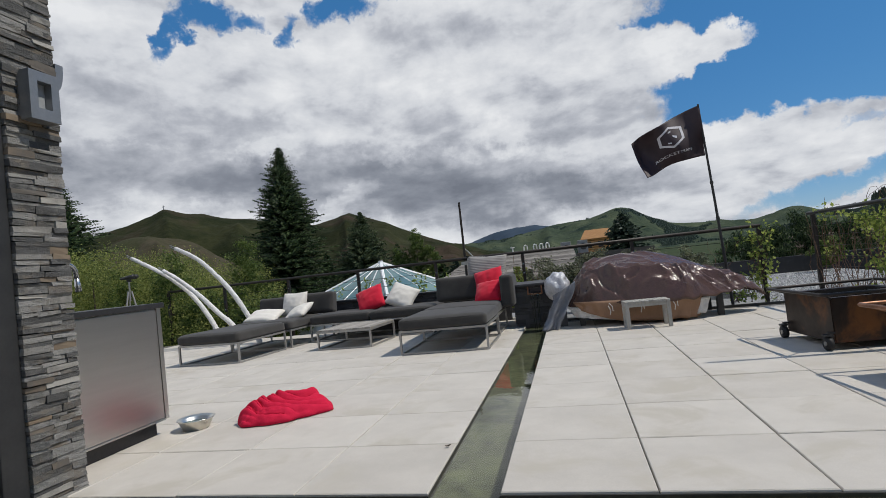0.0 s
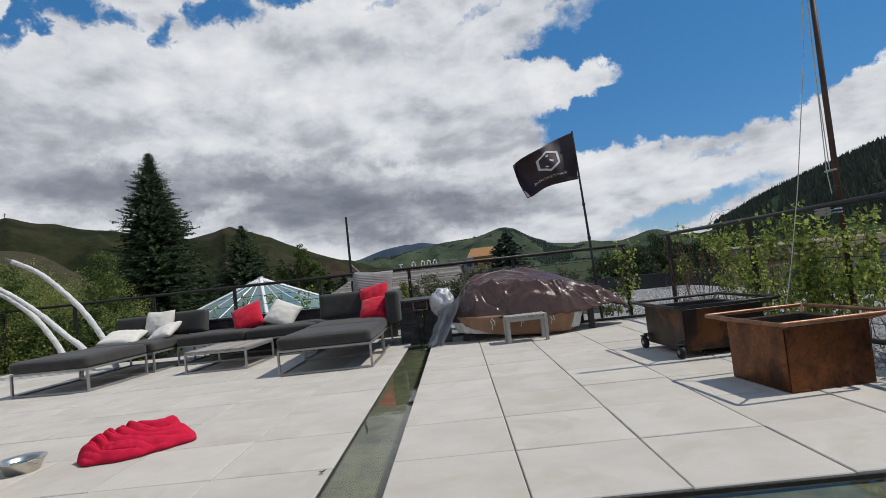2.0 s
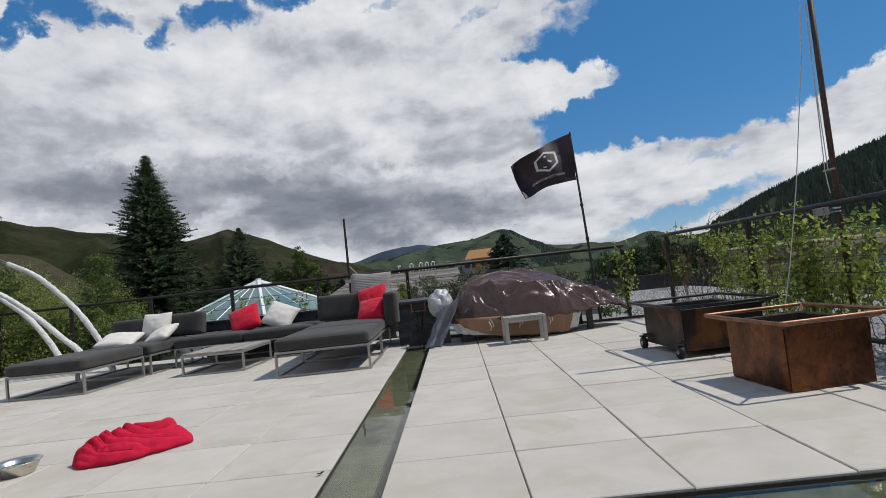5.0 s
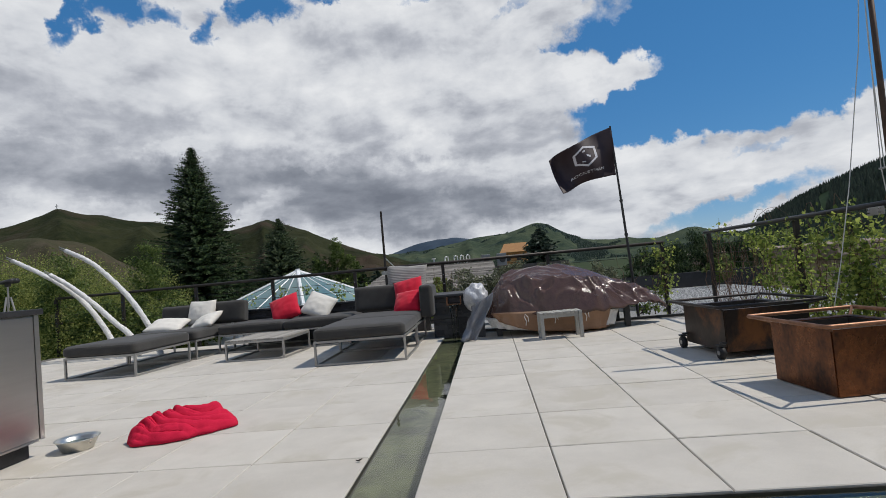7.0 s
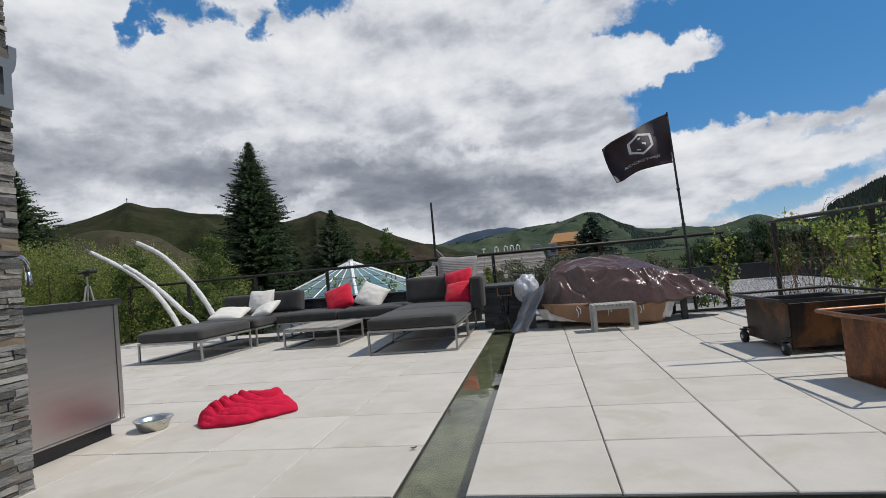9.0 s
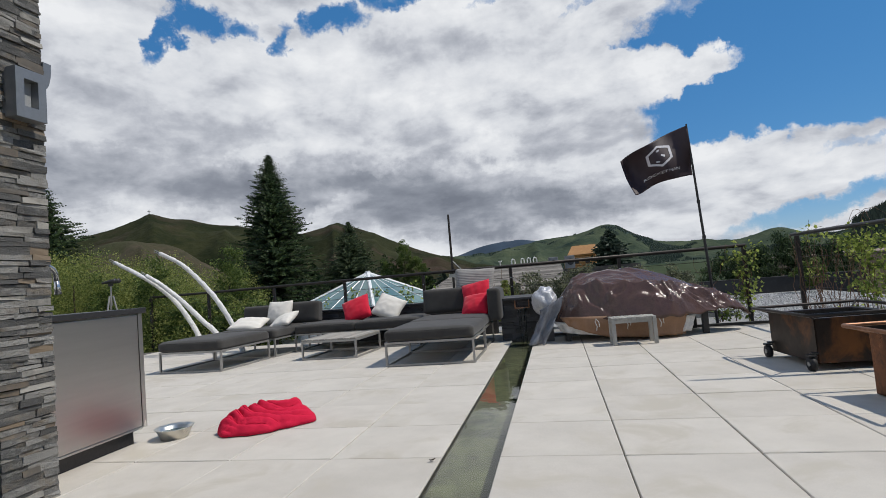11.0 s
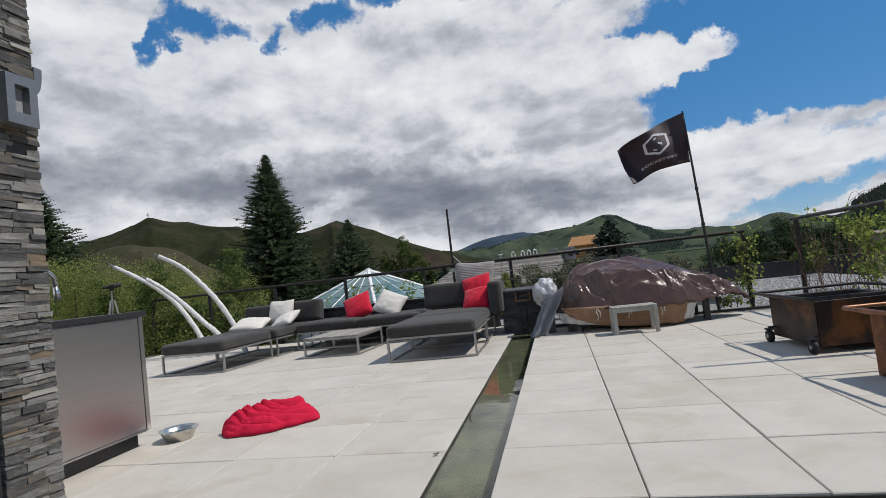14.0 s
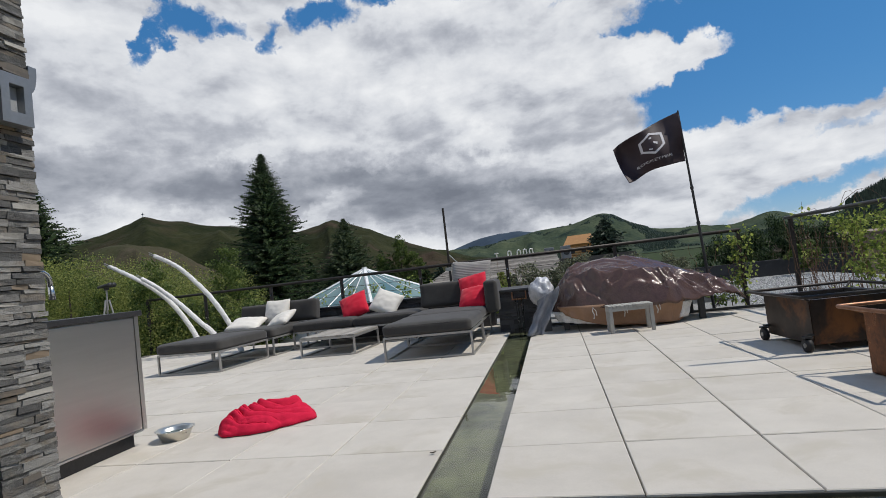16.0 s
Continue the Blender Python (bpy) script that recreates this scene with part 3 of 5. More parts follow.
def summit_cross():
    a, r = radians(-40.3), 729
    top = math.tan(radians(elev_left(-40.3))) * r + 3.5
    bm = tube([(0, 0, -8), (0, 0, 5.5)], 0.4, 6)
    tube([(-2, 0, 3.6), (2, 0, 3.6)], 0.35, 6, bm)
    solo("summit_mast", bm, GREY_BOX, "small cross-shaped mast on the hilltop", "mast", (math.sin(a) * r, math.cos(a) * r, top))


summit_cross()

# ---------------------------------------------------------------- terrace
X_JOINT, PITCH_L, PITCH_R = 0.305, 0.622, 0.614
Y_FRONT, PITCH_Y = 2.135, 0.610
WATER_Z = -0.020

terrace = thing("floor", "pale grey concrete paver terrace with open joints", "terrace", kind="structure")
bm = box(-7.2, -0.03, Y_FRONT + 0.03, 9.0, -0.40, -0.014)
box(X_JOINT + 0.03, 3.38, Y_FRONT + 0.03, 7.85, -0.40, -0.014, bm=bm)
part("subfloor", bm, JOINT, terrace)
bm = box(-7.2, 0.0, Y_FRONT - 0.005, Y_FRONT + 0.012, -0.16, -0.012)
part("edge_strip", bm, EDGE, terrace)
bm = box(X_JOINT, 4.6, Y_FRONT - 0.005, Y_FRONT + 0.012, -0.16, -0.012)
part("edge_strip", bm, EDGE, terrace)
for x in (-0.012, X_JOINT):
    part("edge_strip", box(x, x + 0.012, Y_FRONT + 0.012, 7.4, -0.16, -0.012), EDGE, terrace)

bed = solo("channel_floor", box(-7.2, 5.0, 0.75, 7.9, -0.34, -0.085), BED, "dark algae-stained bed of the water channel", "water channel", kind="structure")
bm = bmesh.new()
for x0, x1, y0, y1 in ((-2.6, 4.6, 0.95, Y_FRONT - 0.006), (0.001, X_JOINT - 0.001, Y_FRONT - 0.006, 7.42)):
    q = [bm.verts.new(p) for p in ((x0, y0, WATER_Z), (x1, y0, WATER_Z), (x1, y1, WATER_Z), (x0, y1, WATER_Z))]
    bm.faces.new(q)
w = solo("water", bm, WATER, "still greenish water in a narrow channel", "water", kind="structure")
w.visible_shadow = False
solo("near_terrace", box(-6.0, 5.0, -4.0, 0.94, -0.34, 0.0, 0.004), CONCRETE, "pale concrete floor on the house side of the trough", "floor", kind="structure")

# ---------------------------------------------------------------- house side
def ledger_wall(owner, x_face, y0, y1, z0, z1, rng, axis="x", row=(0.019, 0.037), length=(0.08, 0.22), proud=(0.000, 0.014), dark=False):
    """Stacked stone strips on a wall face, each its own piece."""
    z = z0
    while z < z1:
        h = rng.uniform(*row)
        y = y0
        while y < y1 - 0.005:
            w = min(rng.uniform(*length), y1 - y)
            if y1 - (y + w) < 0.05:
                w = y1 - y
            d = rng.uniform(*proud)
            b = bmesh.new()
            bmesh.ops.create_cube(b, size=1)
            for v in b.verts:
                v.co = Vector((v.co.x * 1.0, v.co.y, v.co.z))
                v.co.x = v.co.x * (0.06 + d) + (d - 0.06) / 2 + (rng.uniform(-0.005, 0.005) if v.co.x > 0 else 0)
                v.co.y = v.co.y * (w - 0.002) + rng.uniform(-0.002, 0.002)
                v.co.z = v.co.z * (h - 0.002) + rng.uniform(-0.005, 0.005)
            r = rng.random()
            m = SLATE_DARK if dark else (SLATE_RUST if r < 0.10 else SLATE_PALE if r < 0.19 else SLATE)
            ob = new("stone", mesh_of(b, "stone", m))
            ob.parent = owner
            if axis == "x":
                ob.matrix_basis = pose(x_face, y + w / 2, z + h / 2)
            elif axis == "+y":
                ob.matrix_basis = pose(y + w / 2, x_face, z + h / 2, 0, 0, 90)
            else:
                ob.matrix_basis = pose(y + w / 2, x_face, z + h / 2, 0, 0, -90)
            y += w
        z += h


def stone_pillar():
    t = thing("wall_pillar", "grey stacked slate pillar beside the door", "wall", kind="structure")
    part("core", box(-2.45, -1.93, 2.0, 2.22, -0.34, 3.6), SLATE_DARK, t)
    ledger_wall(t, -1.893, 1.985, 2.27, -0.05, 3.4, random.Random(5))
    ledger_wall(t, 2.23, -2.40, -1.898, -0.05, 3.4, random.Random(6), "+y", length=(0.15, 0.3))
    return t


stone_pillar()
solo("door_frame", box(-2.05, -1.905, 1.86, 1.982, -0.05, 3.4, 0.006), BLACK, "black metal door frame beside the slate pillar", "door frame", kind="structure")
solo("wall_house", box(-2.4, -2.1, -4.0, 1.858, -0.05, 3.4), SLATE_DARK, "dark house wall behind the terrace door", "wall", kind="structure")


def sconce(at, rz):
    t = thing("wall_sconce", "grey metal box wall light on the slate pillar", "wall light", at, rz, "sconces on the pillar")
    part("backplate", box(-0.03, 0.012, -0.07, 0.07, -0.12, 0.12, 0.003), SCONCE, t)
    bm = bmesh.new()
    for y0, y1, z0, z1 in ((-0.080, -0.037, -0.125, 0.125), (0.037, 0.080, -0.125, 0.125), (-0.037, 0.037, 0.075, 0.125), (-0.037, 0.037, -0.125, -0.065)):
        box(0.0125, 0.075, y0, y1, z0, z1, 0.0, bm)
    part("housing", bm, SCONCE, t)
    part("diffuser", box(0.015, 0.030, -0.036, 0.036, -0.0645, 0.0745), FROST, t, "pale frosted light window")
    return t


sconce((-1.875, 2.130, 2.015), 0)


def wedge_sconce(at):
    t = thing("wall_sconce", "small dark curved wall light on the pillar's far face", "wall light", at, 0, "sconces on the pillar")
    bm = bmesh.new()
    prof = [(0.0, 0.075), (0.046, 0.075)] + [(0.046 * math.cos(k * math.pi / 14), 0.065 - 0.14 * math.sin(k * math.pi / 14)) for k in range(1, 8)]
    ends = [[bm.verts.new((x, y, z)) for y, z in prof] for x in (-0.07, 0.07)]
    bm.faces.new(ends[0]), bm.faces.new(ends[1][::-1])
    for i in range(len(prof)):
        j = (i + 1) % len(prof)
        bm.faces.new((ends[0][i], ends[1][i], ends[1][j], ends[0][j]))
    bmesh.ops.recalc_face_normals(bm, faces=bm.faces[:])
    part("housing", bm, SCONCE, t)
    part("backplate", box(-0.05, 0.05, -0.04, -0.001, -0.06, 0.06, 0.003), SCONCE, t)


wedge_sconce((-1.955, 2.275, 2.18))


def outdoor_cabinet():
    t = thing("kitchen_cabinet", "brushed stainless steel outdoor kitchen cabinet with black counter", "cabinet")
    x = -2.13
    part("body", box(-2.75, x - 0.022, 2.30, 3.150, 0.105, 0.868, 0.002), STEEL, t)
    part("door_panel", box(x - 0.02, x, 2.32, 3.110, 0.115, 0.860, 0.003), STEEL, t)
    part("end_trim", box(x - 0.02, x + 0.002, 3.116, 3.151, 0.105, 0.868, 0.002), STEEL, t)
    part("bottom_lip", box(x - 0.02, x + 0.004, 2.32, 3.114, 0.100, 0.113, 0.002), STEEL, t)
    part("toe_kick", box(-2.70, x - 0.07, 2.32, 3.105, 0.0, 0.104), GRANITE, t, "recessed dark plinth")
    part("countertop", box(-2.78, x + 0.02, 2.29, 3.170, 0.869, 0.905, 0.004), GRANITE, t, "black stone counter top")
    return t


outdoor_cabinet()


def faucet():
    t = thing("faucet", "curved chrome kitchen faucet on the black counter", "faucet", (-2.49, 2.70, 0.906))
    part("base", lathe([(0.028, 0), (0.028, 0.03), (0.016, 0.04), (0.016, 0.06)], 16), CHROME, t)
    pts = [(0, 0, 0.05), (0, 0, 0.24)] + [(0.0, 0.075 - 0.075 * math.cos(a), 0.24 + 0.075 * math.sin(a)) for a in [math.pi * k / 8 for k in range(1, 8)]] + [(0, 0.15, 0.22)]
    part("spout", tube(pts, 0.016, 12), CHROME, t, smooth_shade=True)
    part("spray_head", tube([(0, 0.15, 0.23), (0, 0.155, 0.17), (0, 0.158, 0.13)], [0.014, 0.019, 0.021], 12), CHROME, t, smooth_shade=True)


faucet()


def dog_bowl():
    t = thing("pet_bowl", "stainless steel pet bowl standing on the pavers", "bowl", (-1.975, 3.22, 0.0))
    prof = [(0.085, 0.0), (0.098, 0.004), (0.125, 0.060), (0.140, 0.075), (0.143, 0.079), (0.138, 0.080), (0.120, 0.062), (0.092, 0.012)]
    prof = [(r * 0.88, z * 0.95) for r, z in prof]
    part("shell", lathe(prof, 40), BOWL_STEEL, t, smooth_shade=True)
    part("drinking_water", lathe([(0.02, 0.042), (0.096, 0.042), (0.096, 0.044), (0.02, 0.044)], 30), WATER, t)


dog_bowl()


def blanket():
    n, m = 130, 96
    v, f = [], []
    for i in range(n + 1):
        for j in range(m + 1):
            u, w = i / n * 2 - 1, j / m * 2 - 1
            a = math.atan2(w, u)
            rho = max(abs(u), abs(w))
            edge = 1 + 0.05 * math.sin(2 * a + 0.6) + 0.05 * math.sin(3 * a + 2) + 0.03 * math.sin(7 * a) + 0.02 * math.sin(13 * a + 1) + 0.16 * math.exp(-((a + 0.28) / 0.22) ** 2)
            x, y = math.cos(a) * rho * 0.305 * edge, math.sin(a) * rho * 0.245 * edge
            p = Vector((x * 4.0, y * 5.5, 1.3))
            warp = noise.noise(p * 0.8) * 1.6 + noise.noise(p * 2.0 + Vector((5, 1, 0))) * 0.7
            # folds curl round one end and run out along the rest
            cx, cy = x - 0.10, (y - 0.05) * 1.55
            r, th = math.hypot(cx, cy), math.atan2(cy, cx)
            fold = abs(math.sin(r * 42 - th * 0.5 + warp * 1.7)) ** 0.9
            small = abs(math.sin(r * 95 + th * 2.0 + warp * 3.6 + 1.0)) + 0.5 * (1 - 2 * abs(noise.noise(p * 5.0)))
            rim = math.exp(-((r - 0.13) / 0.028) ** 2)
            hollow = math.exp(-(r / 0.075) ** 2)
            ridge = math.exp(-((y + 0.03 - 0.25 * x) / 0.06) ** 2) * (0.5 + 0.5 * math.tanh((0.08 - x) * 12))
            dome = max(0, 1 - rho ** 5.0) ** 0.6
            z = dome * (0.058 + 0.034 * fold + 0.018 * small * (0.35 + 0.65 * min(1.0, max(0.0, -x / 0.12))) + 0.050 * rim - 0.030 * hollow + 0.045 * ridge + 0.030 * noise.noise(p * 1.1)) + 0.006
            v.append((x, y, max(z, 0.006)))
    for i in range(n):
        for j in range(m):
            k = i * (m + 1) + j
            f.append((k, k + m + 1, k + m + 2, k + 1))
    ob = new("blanket", data_mesh("blanket", v, f, RED_FLEECE, True))
    ob.matrix_basis = pose(-1.432, 3.46, 0, 0, 0, 26)
    so = ob.modifiers.new("thick", "SOLIDIFY")
    so.thickness, so.offset = 0.008, 1
    tagged(ob, "crumpled bright red fleece blanket lying on the pavers", "blanket")


blanket()


def dry_leaf():
    bm = bmesh.new()
    rows = []
    for k in range(5):
        u = k / 4
        w = 0.011 * math.sin(math.pi * (0.12 + 0.8 * u))
        rows.append([bm.verts.new((0.036 * (u - 0.5), q * w * 0.8, 0.003 + 0.004 * abs(q) + 0.006 * (2 * u - 1) ** 2)) for q in (-1, 0, 1)])
    for r, q in zip(rows, rows[1:]):
        for k in (0, 1):
            bm.faces.new((r[k], r[k + 1], q[k + 1], q[k]))
    bmesh.ops.solidify(bm, geom=bm.faces[:], thickness=0.0015)
    solo("dry_leaf", bm, BARK, "small curled dry brown leaf at the channel's edge", "leaf", (-0.035, 2.685, 0.002), 40, True)


dry_leaf()


# ---------------------------------------------------------------- lounge
def base_frame(t, sx, sy, top=0.27, bar=0.024):
    x, y, r = sx / 2, sy / 2, bar / 2
    for a in (-1, 1):
        for b in (-1, 1):
            part("leg", box(a * (x - r) - r, a * (x - r) + r, b * (y - r) - r, b * (y - r) + r, 0.0, top - bar, 0.002), FRAME, t)
    for z0 in (0.0, top - bar):
        e = 0.0 if z0 else bar
        z1 = z0 + bar if z0 else bar * 0.9
        for b in (-1, 1):
            part("rail", box(-x + e, x - e, b * (y - r) - r, b * (y - r) + r, z0, z1, 0.002), FRAME, t)
            part("rail", box(b * (x - r) - r, b * (x - r) + r, -y + bar, y - bar, z0, z1, 0.002), FRAME, t)


def box_cushion(sx, sy, sz, seed, r=0.04, crown=0.02, n=14):
    """An upholstered block: flat sides, rounded edges, a low crown and a little slack."""
    b = bmesh.new()
    bmesh.ops.create_cube(b, size=2)
    bmesh.ops.subdivide_edges(b, edges=b.edges[:], cuts=n, use_grid_fill=True)
    half = Vector((sx / 2, sy / 2, sz / 2))
    for v in b.verts:
        u = v.co.copy()
        q = Vector([math.copysign(abs(c) ** 0.62, c) * h for c, h in zip(u, half)])
        core = Vector([max(-(h - r), min(h - r, c)) for c, h in zip(q, half)])
        d = q - core
        if d.length > 1e-6:
            q = core + d.normalized() * r
        lift = crown * (1 - u.x ** 4) * (1 - u.y ** 4) * (1 if u.z > 0 else -0.3)
        k = noise.noise(Vector((q.x * 5 + seed * 3.7, q.y * 5, q.z * 5)))
        q += Vector((0.004 * k, 0.004 * noise.noise(q * 7 + Vector((seed, 2, 0))), lift * abs(u.z) + 0.004 * k))
        v.co = q
    return b


def soft(t, name, sx, sy, sz, at, rx=0, ry=0, rz=0, material=None, seed=0, puff=0.30, pinch=0.0, label=""):
    ob = part(name, box_cushion(sx, sy, sz, seed), material or FABRIC, t, label, True)
    ob.matrix_basis = pose(*at, rx, ry, rz)
    return ob


def lounge_module(name, label, at, rz, sx, sy, seats=1, seed=0):
    t = thing(name, label, "outdoor sofa", at, rz, "charcoal lounge modules")
    base_frame(t, sx, sy)
    part("seat_deck", box(-sx / 2 + 0.03, sx / 2 - 0.03, -sy / 2 + 0.03, sy / 2 - 0.03, 0.25, 0.268), BLACK, t)
    w = sx / seats
    for k in range(seats):
        c = soft(t, "seat_cushion", w + 0.005, sy + 0.03, 0.128, (-sx / 2 + w * (k + 0.5), 0, 0.335), seed=seed + k, puff=0.16)
        hx, hy = w / 2 - 0.010, sy / 2 + 0.006
        loop = [(a * hx + (-a * 0.03 if e else 0), b * hy + (0 if e else -b * 0.03), 0.046) for a, b, e in ((-1, -1, 0), (-1, -1, 1), (1, -1, 1), (1, -1, 0), (1, 1, 0), (1, 1, 1), (-1, 1, 1), (-1, 1, 0))]
        part("piping", tube(loop, 0.005, 6, closed=True), FABRIC, c)
    return t


lounge_module("chaise_lounge", "charcoal outdoor chaise on a thin grey metal frame", (-3.98, 6.58, 0), -5, 0.98, 1.02, seed=1)
m = lounge_module("sofa_module", "charcoal outdoor seat with low back cushion", (-3.90, 7.66, 0), -4, 1.06, 1.0, seed=2)
soft(m, "back_cushion", 0.62, 0.30, 0.17, (-0.33, 0.47, 0.58), 80, material=FABRIC, seed=5, puff=0.2)
soft(m, "back_cushion", 0.82, 0.34, 0.17, (0.34, 0.50, 0.58), 80, material=FABRIC, seed=6, puff=0.2)
lounge_module("outdoor_sofa", "long charcoal outdoor sofa with two seat cushions", (-2.34, 7.98, 0), 0, 1.98, 0.80, 2, seed=3)
lounge_module("chaise_lounge", "charcoal outdoor chaise on a thin grey metal frame", (-0.77, 6.25, 0), 0, 1.02, 1.0, seed=7)
m = lounge_module("sofa_module", "charcoal corner seat with back and side cushions", (-0.79, 7.28, 0), 0, 1.02, 1.0, seed=9)
soft(m, "back_cushion", 0.92, 0.36, 0.17, (-0.06, 0.58, 0.60), 80, seed=10, puff=0.2)
soft(m, "side_cushion", 0.62, 0.44, 0.17, (0.60, 0.27, 0.53), 90, 0, 90, seed=11, puff=0.25)


def pillow(label, material, size, at, rx, ry, rz, seed, thick=0.20):
    ob = new("throw_pillow", mesh_of(cushion(size, size * 0.92, thick, 0.72, seed, 18, 0.012, 0.07), "throw_pillow", material, True))
    ob.matrix_basis = pose(*at, rx, ry, rz)
    tagged(ob, label, "pillow", "throw pillows on the lounge")


pillow("off-white square throw pillow leaning on the backrest", WHITE_FABRIC, 0.44, (-3.76, 7.96, 0.60), 72, 0, -4, 1)
pillow("off-white throw pillow lying on the seat", WHITE_FABRIC, 0.52, (-4.12, 7.62, 0.475), 16, 4, 8, 2, 0.15)
pillow("off-white throw pillow lying on the seat", WHITE_FABRIC, 0.42, (-3.58, 7.72, 0.485), 26, -14, -12, 3, 0.15)
pillow("bright red throw pillow leaning askew", RED_FABRIC, 0.46, (-2.46, 8.02, 0.56), 58, -18, 6, 4)
pillow("off-white throw pillow leaning askew", WHITE_FABRIC, 0.46, (-1.94, 8.06, 0.56), 52, 22, -6, 5)
pillow("large grey ribbed pillow on the sofa back", RIB, 0.62, (-0.55, 8.02, 0.78), 76, 3, -4, 6, 0.18)
pillow("bright red throw pillow leaning on the backrest", RED_FABRIC, 0.44, (-0.48, 7.70, 0.66), 66, -10, -8, 7)
pillow("bright red throw pillow lying against another", RED_FABRIC, 0.42, (-0.47, 7.50, 0.52), 48, -6, -14, 8)


def coffee_table():
    t = thing("coffee_table", "low outdoor table with grey slatted wooden top", "table", (-2.33, 7.05, 0), -3)
    base_frame(t, 0.80, 0.86, 0.245)
    for k in range(9):
        x = -0.40 + 0.80 * (k + 0.5) / 9
        part("slat", box(x - 0.041, x + 0.041, -0.43, 0.43, 0.246, 0.268, 0.003), TEAK, t)


coffee_table()


# ---------------------------------------------------------------- low slate wall and water spout
t = thing("wall_planter", "low dark stacked slate wall behind the sofa", "wall", kind="structure")
part("core", box(-3.3, -0.3, 8.47, 8.62, -0.05, 0.54), SLATE_DARK, t)
ledger_wall(t, 8.43, -3.3, -0.3, 0.28, 0.52, random.Random(8), "-y", row=(0.04, 0.07), length=(0.2, 0.45), dark=True)
part("coping", box(-3.32, -0.28, 8.38, 8.64, 0.541, 0.572, 0.004), SLATE_DARK, t)
t = thing("wall_waterfall", "dark slate fountain wall at the end of the channel", "wall", kind="structure")
part("core", box(-0.12, 0.40, 7.52, 8.3, -0.34, 0.56), SLATE_DARK, t)
ledger_wall(t, 7.48, -0.13, 0.41, -0.02, 0.54, random.Random(9), "-y", row=(0.04, 0.07), length=(0.12, 0.3), dark=True)
part("coping", box(-0.15, 0.44, 7.42, 8.32, 0.561, 0.59, 0.004), SLATE_DARK, t)
t = thing("water_spout", "copper scupper box pouring water into the channel", "fountain spout", (0.18, 7.42, 0.44))
part("floor_plate", box(-0.10, 0.10, -0.06, 0.14, 0.0, 0.012, 0.002), COPPER_TUBE, t)
for a in (-1, 1):
    part("side_plate", box(a * 0.094 - 0.006, a * 0.094 + 0.006, -0.06, 0.14, 0.0125, 0.11, 0.002), COPPER_TUBE, t)
bm = bmesh.new()
for k, x in enumerate((-0.055, -0.02, 0.035, 0.06)):
    tube([(x, -0.06, 0.02), (x * 0.9, -0.10, 0.0), (x * 0.8, -0.13, -0.12), (x * 0.7, -0.15, -0.30), (x * 0.6, -0.16, -0.49)], [0.006, 0.007, 0.006, 0.005, 0.006], 6, bm)
part("water_stream", bm, WATER, t, "thin falling streams of clear water", True)


# ---------------------------------------------------------------- rail with cables
def rail_y(x):
    return 8.60 - 0.137 * (x + 0.03)


t = thing("railing", "dark brown metal railing with thin horizontal cables", "railing")
posts = (-7.6, -6.1, -4.55, -3.04, -1.53, -0.03, 1.62, 3.27)
for x in posts:
    y = rail_y(x)
    part("post", box(x - 0.024, x + 0.024, y - 0.024, y + 0.024, -0.05, 1.03, 0.003), RAIL, t)
part("top_rail", tube([(posts[0], rail_y(posts[0]), 1.05), (3.30, rail_y(3.30), 1.05)], 0.026, 10), RAIL, t, smooth_shade=True)
for k in range(6):
    z = 0.14 + 0.145 * k
    for x in posts:
        part("cable_fitting", tube([(x - 0.004, rail_y(x) - 0.034, z), (x + 0.004, rail_y(x) - 0.024, z)], 0.011, 8), CHROME, t)
    part("cable", tube([(posts[0], rail_y(posts[0]), z), (3.27, rail_y(3.27), z)], 0.0035, 5), RAIL, t)


# ---------------------------------------------------------------- curved wrapped poles
def wrapped_pole(points, seed):
    pts = [Vector(p) for p in points]
    # smooth the bend
    fine = []
    for i in range(len(pts) - 1):
        p0, p1, p2, p3 = pts[max(i - 1, 0)], pts[i], pts[i + 1], pts[min(i + 2, len(pts) - 1)]
        for k in range(14):
            s = k / 14
            fine.append(0.5 * ((2 * p1) + (p2 - p0) * s + (2 * p0 - 5 * p1 + 4 * p2 - p3) * s * s + (3 * p1 - p0 - 3 * p2 + p3) * s ** 3))
    fine.append(pts[-1])
    n = len(fine)
    o = fine[0].copy()
    t = thing("wrapped_pole", "curved pole wrapped in white fabric, bending outward", "wrapped pole", tuple(o), 0, "white wrapped poles by the railing")
    rel = [p - o for p in fine]
    rad = [0.045 * (1 - 0.25 * i / n) * (1 + 0.10 * noise.noise(Vector((i * 0.9, seed, 0)))) for i in range(n)]
    bm = tube(rel, rad, 18)
    for v in bm.verts:
        q = v.co * 26 + Vector((seed * 5, 0, 0))
        v.co += Vector((noise.noise(q), noise.noise(q + Vector((7, 0, 0))), noise.noise(q + Vector((0, 7, 0))))) * 0.010
    part("wrap", bm, WHITE_WRAP, t, smooth_shade=True)
    d = (rel[-1] - rel[-3]).normalized()
    for s in (-1, 1):
        a = rel[-1] + Vector((0, 0, 0.016 * s))
        part("rod_tip", tube([a - d * 0.05, a + d * 0.12], 0.008, 6), FRAME, t)
    for k in (int(n * 0.3), int(n * 0.62)):
        part("tie", tube([rel[k] - (rel[k + 1] - rel[k]) * 0.15, rel[k] + (rel[k + 1] - rel[k]) * 0.15], rad[k] * 1.07, 14), WHITE_WRAP, t)


